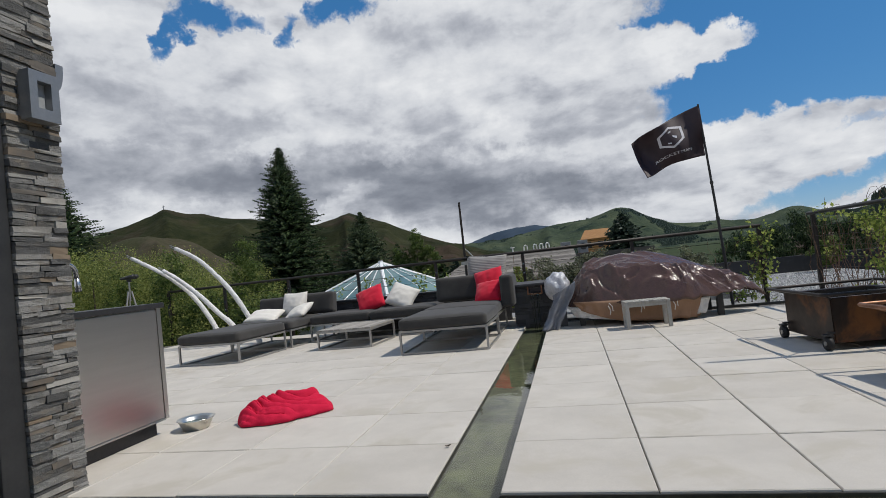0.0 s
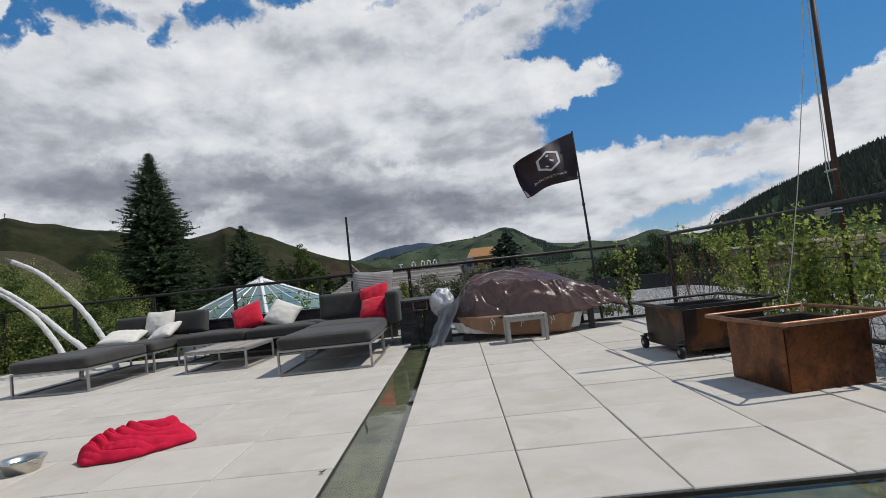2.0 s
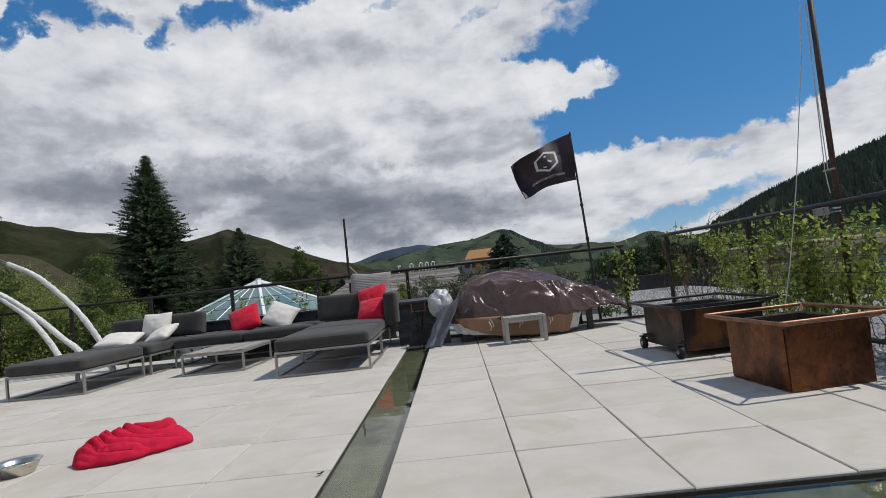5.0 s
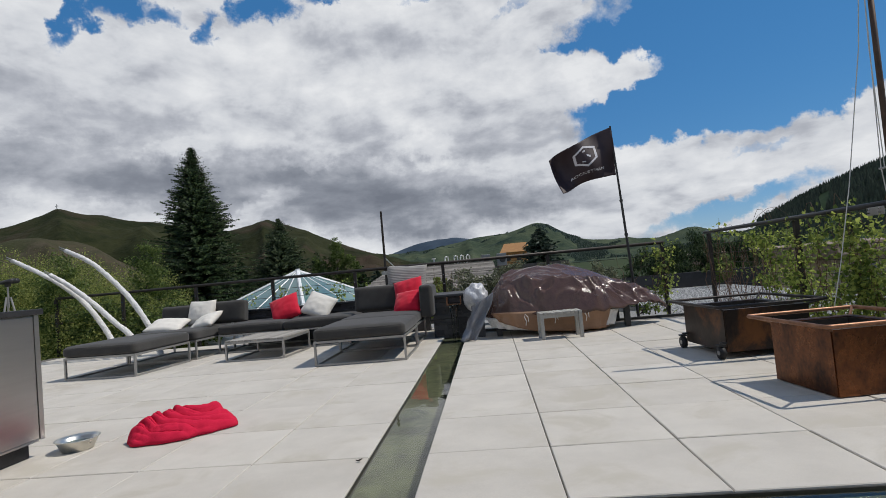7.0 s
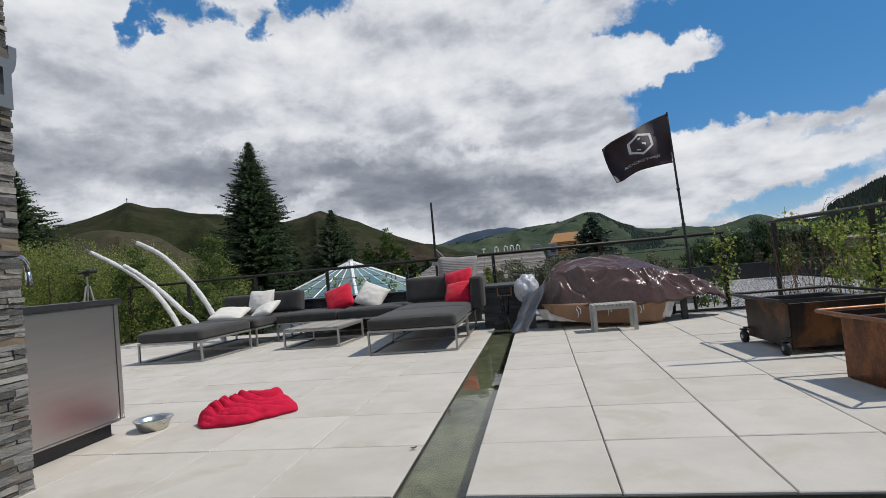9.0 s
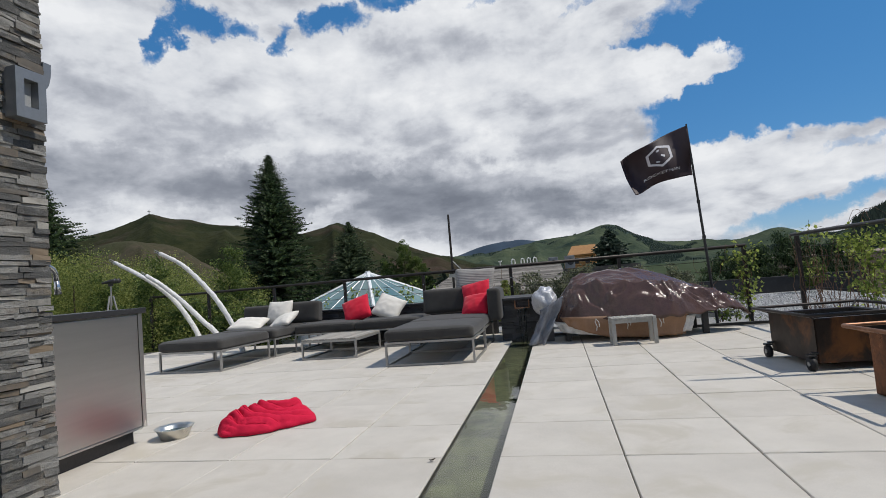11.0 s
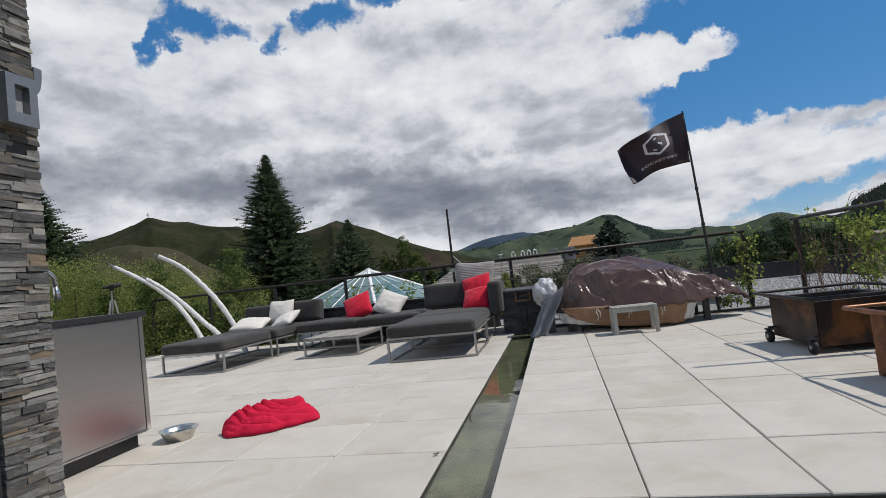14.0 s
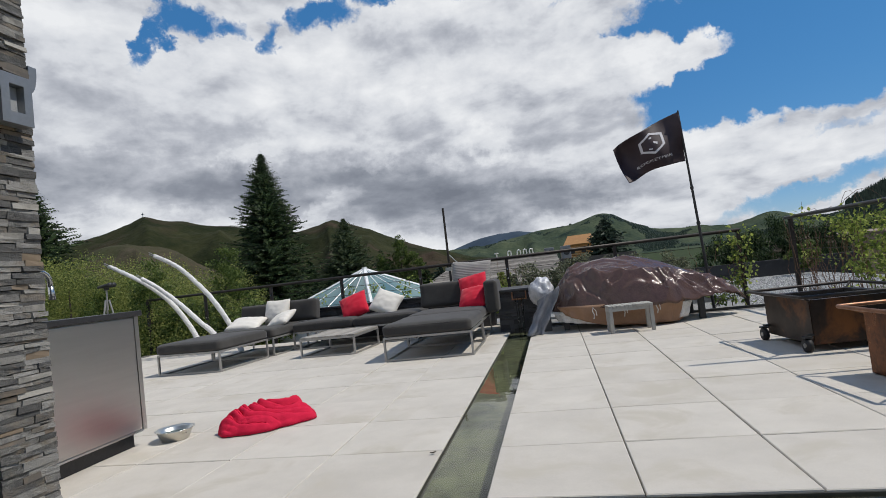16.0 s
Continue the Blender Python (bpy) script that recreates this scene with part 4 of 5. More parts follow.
POLES = [
    [(-5.46, 8.38, 0.0), (-5.59, 8.38, 0.29), (-5.76, 8.38, 0.59), (-6.06, 8.38, 0.97), (-6.43, 8.38, 1.27), (-6.81, 8.38, 1.50), (-7.26, 8.38, 1.74)],
    [(-5.02, 8.24, 0.0), (-5.15, 8.24, 0.33), (-5.41, 8.24, 0.57), (-5.76, 8.24, 0.91), (-6.15, 8.24, 1.225), (-6.47, 8.24, 1.43)],
    [(-4.56, 8.1, 0.0), (-4.68, 8.1, 0.36), (-4.85, 8.1, 0.68), (-5.07, 8.1, 0.99), (-5.41, 8.1, 1.36), (-5.7, 8.1, 1.6), (-6.06, 8.1, 1.79)],
]
for k, p in enumerate(POLES):
    wrapped_pole(p, k + 1)


# ---------------------------------------------------------------- binoculars on a tripod
t = thing("tripod_scope", "black binoculars on a slim silver tripod", "telescope", (-7.0, 8.0, 0))
for k in range(3):
    a = k * math.tau / 3 + 0.4
    part("leg", tube([(math.cos(a) * 0.26, math.sin(a) * 0.26, 0), (math.cos(a) * 0.03, math.sin(a) * 0.03, 1.12)], [0.011, 0.015], 8), FRAME, t)
part("column", tube([(0, 0, 0.95), (0, 0, 1.30)], 0.014, 8), FRAME, t)
part("head", box(-0.03, 0.03, -0.03, 0.03, 1.29, 1.34, 0.005), BLACK, t)
for s in (-1, 1):
    part("barrel", tube([(-0.13, s * 0.04, 1.355), (0.03, s * 0.04, 1.37), (0.14, s * 0.04, 1.38)], [0.022, 0.034, 0.042], 12), BLACK, t, smooth_shade=True)

# ---------------------------------------------------------------- covered table
def covered_table():
    t = thing("covered_table", "round outdoor table under a shiny dark brown tarp", "covered table", (1.62, 7.42, 0))
    n, m = 170, 120
    v, f = [], []
    for i in range(n + 1):
        for j in range(m + 1):
            u, w = i / n * 2 - 1, j / m * 2 - 1
            # square grid to disc
            a, rho = math.atan2(w, u), max(abs(u), abs(w))
            hem = 1 + 0.018 * math.sin(5 * a + 1) + 0.010 * math.sin(9 * a) + 0.35 * bell(a, -0.12, 0.36) + 0.05 * bell(a, -2.8, 0.4)
            x, y = math.cos(a) * rho * 1.06 * hem, math.sin(a) * rho * 0.70 * hem
            top = 0.865 - 0.40 * max(0.0, x) ** 1.4 - 0.20 * max(0.0, -x) ** 3
            foot = min(0.30, top)
            ledge = min(1.0, max(0.0, (1.0 - rho) / 0.30 + 1.2 * bell(a, -0.12, 0.30)))
            hump = (top - foot) * (1 - 0.50 * min(1.0, abs(y) / 0.66) ** 1.1) * ledge ** 0.85
            p = Vector((x * 1.7, y * 3.0, 0.3))
            q = p + Vector((noise.noise(p * 1.3), noise.noise(p * 1.3 + Vector((5, 0, 0))), 0)) * 0.7
            crease = (1 - 2.6 * abs(noise.noise(q * 1.2))) * 0.034 + (1 - 2.6 * abs(noise.noise(q * 2.7))) * 0.021 + (1 - 2.6 * abs(noise.noise(q * 5.5))) * 0.009
            radial = math.sin(a * 19 + 4.0 * noise.noise(q)) * 0.009 * max(0, rho - 0.55) / 0.45
            z = foot + hump + crease * (0.35 + 1.35 * min(1.0, max(0.0, rho - 0.50) / 0.35)) * (1 - 0.7 * max(0.0, rho - 0.86) / 0.14) + radial + 0.012 * bell(rho, 0.70, 0.05) * (w < 0)
            drop = max(0, rho - 0.84) / 0.16
            z -= 0.05 * drop ** 1.5 + 0.006 * math.sin(a * 8) * drop
            x *= 1 - 0.025 * drop
            y *= 1 - 0.03 * drop
            v.append((x, y, z))
    for i in range(n):
        for j in range(m):
            k = i * (m + 1) + j
            f.append((k, k + m + 1, k + m + 2, k + 1))
    ob = new("tarp", data_mesh("tarp", v, f, TARP, True))
    ob.parent = t
    so = ob.modifiers.new("thick", "SOLIDIFY")
    so.thickness = 0.005
    tagged(ob, "shiny wrinkled dark brown tarp")

    # tan cover hanging underneath
    def skirt(name, x0, x1, y0, y1, z0, z1, material, seed, label, sag):
        sm = bmesh.new()
        ns, rings = 90, []
        for k in range(9):
            s = k / 8
            ring = []
            for i in range(ns):
                a = math.tau * i / ns
                c, d = math.cos(a), math.sin(a)
                ex = abs(c) ** 0.35 * (1 if c > 0 else -1)
                ey = abs(d) ** 0.35 * (1 if d > 0 else -1)
                wob = 0.022 * math.sin(a * 17 + seed) * s + 0.03 * noise.noise(Vector((c * 3, d * 3, s * 2 + seed)))
                x = (x0 + x1) / 2 + ex * ((x1 - x0) / 2 * (1 - 0.10 * s) + wob)
                y = (y0 + y1) / 2 + ey * ((y1 - y0) / 2 * (1 - 0.06 * s) + wob)
                low = z0 + sag * max(0.0, 1 - (x - x0) / (0.45 * (x1 - x0))) ** 1.3
                ring.append(sm.verts.new((x, y, z1 + (low - z1) * s)))
            rings.append(ring)
        for r, q in zip(rings, rings[1:]):
            for i in range(ns):
                sm.faces.new((r[i], r[(i + 1) % ns], q[(i + 1) % ns], q[i]))
        sm.faces.new(rings[0]), sm.faces.new(rings[-1][::-1])
        bmesh.ops.recalc_face_normals(sm, faces=sm.faces[:])
        part(name, sm, material, t, label, True)

    skirt("tan_cover", -0.96, 0.60, -0.62, 0.45, 0.03, 0.315, TAN, 1.0, "tan fabric cover with ties", 0.22)
    skirt("white_sheet", -1.02, 0.70, -0.54, 0.42, 0.055, 0.25, WHITE_WRAP, 4.0, "white sheet showing under the tarp", 0.08)
    for x, y in ((0.80, -0.30), (0.80, 0.30), (-0.85, -0.30), (-0.85, 0.30)):
        part("table_leg", box(x - 0.035, x + 0.035, y - 0.035, y + 0.035, 0.0, 0.30, 0.004), BLACK, t, "black square table leg")
    part("apron", box(-0.9, 0.86, -0.34, -0.30, 0.265, 0.30, 0.003), BLACK, t)
    for x in (-0.52, -0.16, 0.22):
        pts = [(x, -0.645, 0.29), (x - 0.012, -0.665, 0.25), (x + 0.008, -0.668, 0.20), (x - 0.004, -0.664, 0.15)]
        part("tie_cord", tube(pts, 0.006, 6), ROPE, t)
        part("tie_cord", tube([(x, -0.645, 0.29), (x + 0.03, -0.667, 0.25), (x + 0.035, -0.666, 0.19)], 0.005, 6), ROPE, t)
    # clear grey film hanging off one end
    g, gf = [], []
    for i in range(19):
        for j in range(25):
            s, w = i / 18, j / 24
            p = Vector((s * 1.3, w * 1.8, 2.0))
            x = -1.04 - 0.22 * w ** 1.2 + 0.30 * (s - 0.5) * (1 - 0.30 * w) + 0.04 * noise.noise(p * 1.5)
            y = -0.56 - 0.06 * w + 0.035 * math.sin(s * 10 + w * 2.0) + 0.05 * noise.noise(p * 2.0 + Vector((3, 0, 0)))
            z = (0.42 + 0.16 * s) * (1 - w) ** 1.05 + 0.01 + 0.02 * noise.noise(p * 2.4) * (1 - w)
            z = max(z, 0.008)
            g.append((x, y, z))
    for i in range(18):
        for j in range(24):
            k = i * 25 + j
            gf.append((k, k + 25, k + 26, k + 1))
    ob = new("plastic_film", data_mesh("plastic_film", g, gf, PLASTIC, True))
    ob.parent = t
    ob.modifiers.new("thick", "SOLIDIFY").thickness = 0.003
    tagged(ob, "grey translucent plastic film trailing to the floor")
    # crumpled silver cover
    b = bmesh.new()
    bmesh.ops.create_icosphere(b, subdivisions=4, radius=1)
    for q in b.verts:
        d = q.co.normalized()
        r = 1 + 0.20 * noise.noise(d * 1.8) + 0.10 * (1 - 2 * abs(noise.noise(d * 3.1))) + 0.03 * (1 - 2 * abs(noise.noise(d * 7)))
        q.co = Vector((d.x * 0.150 * r, d.y * 0.14 * r, d.z * 0.175 * r))
    return t, b


table, crumple = covered_table()
solo("silver_cover", crumple, FOIL, "crumpled pale silver cover over a small post", "cover", (0.50, 7.14, 0.53), smooth_shade=True)
solo("cover_post", box(-0.05, 0.05, -0.05, 0.05, 0, 0.44, 0.006), SLATE_DARK, "dark short post under the silver cover", "post", (0.53, 7.2, 0))


def bench():
    t = thing("small_bench", "small grey weathered wooden bench with slatted top", "bench", (1.49, 6.56, 0), 4)
    sx, sy, h = 0.50, 0.26, 0.315
    for a in (-1, 1):
        for b in (-1, 1):
            x, y = a * (sx / 2 - 0.022), b * (sy / 2 - 0.022)
            part("leg", box(x - 0.02, x + 0.02, y - 0.02, y + 0.02, 0, h - 0.025, 0.003), BENCH_WOOD, t)
        part("end_rail", box(a * (sx / 2 - 0.022) - 0.014, a * (sx / 2 - 0.022) + 0.014, -sy / 2 + 0.043, sy / 2 - 0.043, h - 0.07, h - 0.026, 0.002), BENCH_WOOD, t)
    for b in (-1, 1):
        y = b * (sy / 2 - 0.022)
        part("apron", box(-sx / 2 + 0.043, sx / 2 - 0.043, y - 0.012, y + 0.012, h - 0.065, h - 0.026, 0.002), BENCH_WOOD, t)
    for k in range(11):
        x = -sx / 2 + sx * (k + 0.5) / 11
        part("slat", box(x - 0.0195, x + 0.0195, -sy / 2, sy / 2, h - 0.0245, h, 0.003), BENCH_WOOD, t)


bench()


# ---------------------------------------------------------------- flag
def flag():
    t = thing("flag", "black printed flag waving on a thin leaning pole", "flag", (2.80, 8.02, 0))
    top, low = Vector((-0.125, 0, 2.83)), Vector((0, 0, 0.0))
    part("pole", tube([low, low.lerp(top, 0.5), top], [0.022, 0.018, 0.012], 10), BLACK, t)
    part("collar", tube([low.lerp(top, 0.42), low.lerp(top, 0.435)], 0.026, 10), BLACK, t)
    part("collar", tube([low.lerp(top, 0.60), low.lerp(top, 0.612)], 0.024, 10), BLACK, t)
    W, H = 1.20, 0.70
    d = (top - low).normalized()

    def surf(u, w, lift=0.0):
        """u: 0 at the pole to 1 at the free end; w: 0 at the top to 1 at the bottom."""
        p = top - d * (0.02 + w * H * (1 - 0.12 * u))
        sag = 0.30 * u ** 1.35 + 0.10 * u * (1 - w)
        x = -W * 0.86 * (u - 0.10 * u * u) + 0.10 * u * w
        y = 0.11 * math.sin(u * 8.5 + w * 2.2) * (0.25 + u) + 0.05 * math.sin(u * 4 - w * 5)
        z = -sag + 0.03 * math.sin(u * 9 + w * 3.0) * u
        return p + Vector((x, y + lift, z))

    n, m = 48, 30
    v = [surf(i / n, j / m) for i in range(n + 1) for j in range(m + 1)]
    f = [(i * (m + 1) + j, i * (m + 1) + j + 1, (i + 1) * (m + 1) + j + 1, (i + 1) * (m + 1) + j) for i in range(n) for j in range(m)]
    ob = new("cloth", data_mesh("cloth", v, f, FLAG_CLOTH, True))
    ob.parent = t
    so = ob.modifiers.new("thick", "SOLIDIFY")
    so.thickness, so.offset = 0.004, 0

    def printed(name, strips):
        """Flat shapes in flag space (u, w), laid on the cloth."""
        pv, pf = [], []
        for quad in strips:
            k = len(pv)
            steps = 8
            (a, b, c, e) = quad
            for i in range(steps + 1):
                s = i / steps
                for q0, q1 in ((a, b), (e, c)):
                    u, w = q0[0] + (q1[0] - q0[0]) * s, q0[1] + (q1[1] - q0[1]) * s
                    pv.append(surf(u, w, -0.006))
            for i in range(steps):
                pf.append((k + 2 * i, k + 2 * i + 2, k + 2 * i + 3, k + 2 * i + 1))
        o = new(name, data_mesh(name, pv, pf, FLAG_WHITE))
        o.parent = t
        return o

    # plain hexagon outline with a slanted bar in it
    cx, cw, rx, rw = 0.45, 0.40, 0.21, 0.27
    ring = [(cx + rx * math.sin(a), cw - rw * math.cos(a)) for a in [k * math.tau / 6 for k in range(6)]]
    inner = [(cx + (u - cx) * 0.80, cw + (w - cw) * 0.80) for u, w in ring]
    strips = [(ring[k], ring[(k + 1) % 6], inner[(k + 1) % 6], inner[k]) for k in range(6)]
    strips += [((cx - 0.02, cw - 0.16), (cx + 0.02, cw - 0.16), (cx + 0.07, cw + 0.12), (cx + 0.02, cw + 0.15)), ((cx - 0.08, cw + 0.02), (cx - 0.02, cw - 0.04), (cx - 0.02, cw + 0.01), (cx - 0.07, cw + 0.07))]
    tagged(printed("emblem", strips), "white hexagonal emblem")
    for word, mid, span in (("ROCKET", 0.565, 0.185), ("MAN", 0.275, 0.085)):
        cu = bpy.data.curves.new("lettering", "FONT")
        cu.body, cu.size, cu.align_x, cu.align_y = word, 1.0, "CENTER", "CENTER"
        cu.resolution_u = 3
        tmp = bpy.data.objects.new("lettering", cu)
        me = bpy.data.meshes.new_from_object(tmp)
        bpy.data.objects.remove(tmp)
        half = max(abs(q.co.x) for q in me.vertices)
        for q in me.vertices:
            q.co = surf(mid - q.co.x / half * span, 0.80 - q.co.y * 0.085, -0.006)
        me.materials.clear()
        me.materials.append(FLAG_WHITE)
        o = new("printed_word", me)
        o.parent = t
        tagged(o, "white capital letters")


flag()


# ---------------------------------------------------------------- planters
def planter(at, rz, sx, sy, h, lift, metal, tube_metal, label, casters):
    t = thing("metal_planter", label, "planter", at, rz, "metal planters on the terrace")
    taper, wall = 0.002, 0.012
    bm = bmesh.new()
    rings = []
    for x, y, z in ((sx / 2 - taper, sy / 2 - taper, lift), (sx / 2, sy / 2, h), (sx / 2 - 0.035, sy / 2 - 0.035, h), (sx / 2 - 0.035 - wall, sy / 2 - 0.035 - wall, h - 0.004), (sx / 2 - taper - 0.06, sy / 2 - taper - 0.06, lift + 0.10)):
        rings.append([bm.verts.new((a * x, b * y, z)) for a, b in ((-1, -1), (1, -1), (1, 1), (-1, 1))])
    for r, s in zip(rings, rings[1:]):
        for k in range(4):
            bm.faces.new((r[k], r[(k + 1) % 4], s[(k + 1) % 4], s[k]))
    bm.faces.new(rings[0][::-1])
    bm.faces.new(rings[-1])
    bmesh.ops.recalc_face_normals(bm, faces=bm.faces[:])
    bmesh.ops.bevel(bm, geom=[e for e in bm.edges if abs(e.verts[0].co.z - e.verts[1].co.z) > 0.2], offset=0.006, segments=2, affect="EDGES")
    part("box", bm, metal, t)
    part("soil", box(-sx / 2 + 0.10, sx / 2 - 0.10, -sy / 2 + 0.10, sy / 2 - 0.10, lift + 0.101, lift + 0.12), SOIL_SHADE, t, "dark bare soil")
    # added inset over the inner walls, its dark colour painting the deep box's shade
    lm = bmesh.new()
    rings = []
    for i, z in ((0.051, h - 0.012), (0.056, h - 0.012), (taper + 0.068, lift + 0.122), (taper + 0.064, lift + 0.122)):
        rings.append([lm.verts.new((a * (sx / 2 - i), b * (sy / 2 - i), z)) for a, b in ((-1, -1), (1, -1), (1, 1), (-1, 1))])
    for r, s in zip(rings, rings[1:] + rings[:1]):
        for k in range(4):
            lm.faces.new((r[k], r[(k + 1) % 4], s[(k + 1) % 4], s[k]))
    bmesh.ops.recalc_face_normals(lm, faces=lm.faces[:])
    part("liner", lm, SOIL_SHADE, t, "added dark inset standing in for shade inside the box")
    # tube handrail round the rim
    o, z = 0.095, h + 0.035
    x, y, r = sx / 2 + o, sy / 2 + o, 0.03
    pts = []
    for a, b in ((-1, -1), (1, -1), (1, 1), (-1, 1)):
        c = Vector((a * (x - r), b * (y - r), z))
        start = {(-1, -1): 180, (1, -1): 270, (1, 1): 0, (-1, 1): 90}[(a, b)]
        for k in range(5):
            g = radians(start + 22.5 * k)
            pts.append(c + Vector((math.cos(g), math.sin(g), 0)) * r)
    part("hand_rail", tube(pts, 0.013, 10, closed=True), tube_metal, t, "polished tube rail", True)
    for a, b in ((-1, -1), (1, -1), (1, 1), (-1, 1)):
        part("bracket", tube([(a * sx / 2 * 0.97, b * sy / 2 * 0.97, h - 0.006), (a * (x - 0.012), b * (y - 0.012), z)], 0.009, 6), tube_metal, t)
    if casters:
        for a in (-1, 1):
            for b in (-1, 1):
                cx, cy = a * (sx / 2 + 0.04), b * (sy / 2 - 0.02)
                wheel = part("caster", tube([(cx - 0.018, cy, 0.052), (cx + 0.018, cy, 0.052)], 0.052, 18), RUBBER, t, "black rubber caster", True)
                part("hub", tube([(cx - 0.024, cy, 0.052), (cx + 0.024, cy, 0.052)], 0.018, 10), FRAME, wheel)
                part("fork", box(cx - 0.028, cx + 0.028, cy - 0.03, cy + 0.03, 0.106, 0.122, 0.003), BLACK, t)
                part("caster_arm", box(min(cx, a * (sx / 2 - 0.10)), max(cx, a * (sx / 2 - 0.10)), cy - 0.018, cy + 0.018, 0.123, 0.138, 0.003), BLACK, t)
    return t


planter((2.83, 3.53, 0), 6, 0.548, 0.548, 0.385, 0.006, COPPER, COPPER_TUBE, "square aged copper planter with a tube rail", False)
planter((2.87, 4.93, 0), 5, 0.70, 0.72, 0.395, 0.055, COPPER_DARK, RAIL, "dark patinated metal planter on black casters", True)


# ---------------------------------------------------------------- fence with vines, mast
def vine_fence():
    t = thing("fence", "dark metal fence grown over with green vines", "fence")
    X = 3.87
    for y in (7.94, 5.77, 3.88, 2.2):
        part("post", box(X - 0.024, X + 0.024, y - 0.024, y + 0.024, -0.05, 1.115, 0.003), RAIL, t)
    part("top_rail", tube([(X - 0.045, 7.97, 1.135), (X - 0.045, 2.1, 1.135)], 0.024, 12), BLACK, t, smooth_shade=True)
    part("bottom_rail", tube([(X - 0.02, 7.94, 0.05), (X - 0.02, 2.2, 0.05)], 0.022, 10), BLACK, t, smooth_shade=True)
    for k in range(7):
        part("wire", tube([(X, 7.94, 0.18 + 0.13 * k), (X, 2.2, 0.18 + 0.13 * k)], 0.0025, 5), RAIL, t)


vine_fence()


def vines(name, label, spans, seed, count, size, zmax, stems, tendrils=0, clump=0.0):
    """Climbing stems with leaves about them. spans: the line the plant climbs along."""
    rng = np.random.default_rng(seed)
    (x0, y0), (x1, y1) = spans
    t = thing(name, label, "vine")
    bm = bmesh.new()
    pts_all = []
    for k in range(stems):
        s = rng.uniform(0, 1)
        p = np.array([x0 + (x1 - x0) * s, y0 + (y1 - y0) * s, 0.0])
        d = np.array([(x1 - x0), (y1 - y0)]) / math.hypot(x1 - x0, y1 - y0)
        drift, path = rng.uniform(-0.6, 0.6), [p.copy()]
        while p[2] < zmax * rng.uniform(0.75, 1.25) and len(path) < 22:
            drift = max(-0.5, min(0.5, drift + rng.normal() * 0.25))
            p = p + np.array([d[0] * drift * 0.08, d[1] * drift * 0.08, rng.uniform(0.04, 0.10)]) + rng.normal(size=3) * 0.014
            path.append(p.copy())
        pts_all += path[1:]
        if len(path) > 2:
            tube([tuple(q) for q in path], [0.005 * (1 - 0.7 * i / len(path)) for i in range(len(path))], 4, bm)
    if tendrils:
        for k in range(tendrils):
            s, a, r = rng.uniform(0.02, 0.98), rng.uniform(-1.6, 1.6), rng.uniform(0.05, 0.22)
            o = np.array([x0 + (x1 - x0) * s, y0 + (y1 - y0) * s, zmax + 0.08])
            arc = [tuple(o + np.array([rng.normal() * 0.01, a * r * q * 2.2, r * math.sin(q * 2.4) * (1.1 - 0.2 * q)])) for q in (0.0, 0.25, 0.5, 0.75, 1.0, 1.2)]
            tube(arc, [0.003, 0.0027, 0.0024, 0.002, 0.0016, 0.0012], 4, bm)
    tagged(part("woody_growth", bm, VINE_STEM, t), kind="stuff")
    base = np.array(pts_all)
    keep = np.array([noise.noise(Vector((q[0] * 0.9, q[1] * 0.9, q[2] * 1.7 + seed))) > clump for q in base])
    base = base[keep]
    c = base[rng.integers(0, len(base), count)] + rng.normal(size=(count, 3)) * np.array([0.045, 0.06, 0.05])
    c[:, 2] = np.where(rng.uniform(size=count) < 0.30, c[:, 2] * 0.55, c[:, 2])
    c = c[(c[:, 2] > 0.02) & (c[:, 2] < zmax + 0.22)]
    ob = new("foliage", leaves_mesh("foliage", c, size, VINE_LEAF, seed + 1, 0.35, 0.5, 0.75))
    ob.parent = t
    tagged(ob, kind="stuff")


vines("climbing_vine", "bright green vine climbing the dark metal fence", ((3.89, 7.92), (3.89, 5.85)), 3, 2100, 0.047, 1.02, 46, 5, 0.06)
vines("climbing_vine", "bright green vine climbing the dark metal fence", ((3.89, 5.75), (3.89, 3.95)), 4, 3600, 0.048, 1.02, 48, 5, 0.05)
vines("climbing_vine", "bright green vine climbing the dark metal fence", ((3.89, 3.85), (3.89, 2.3)), 5, 3800, 0.049, 1.02, 40, 4, 0.02)
vines("climbing_vine", "small green vine on the corner post of the railing", ((2.85, 8.22), (3.30, 8.16)), 6, 620, 0.055, 1.0, 9)
vines("climbing_vine", "small green vine on the railing behind the sofa", ((-0.15, 8.62), (0.25, 8.58)), 7, 380, 0.065, 0.95, 7)


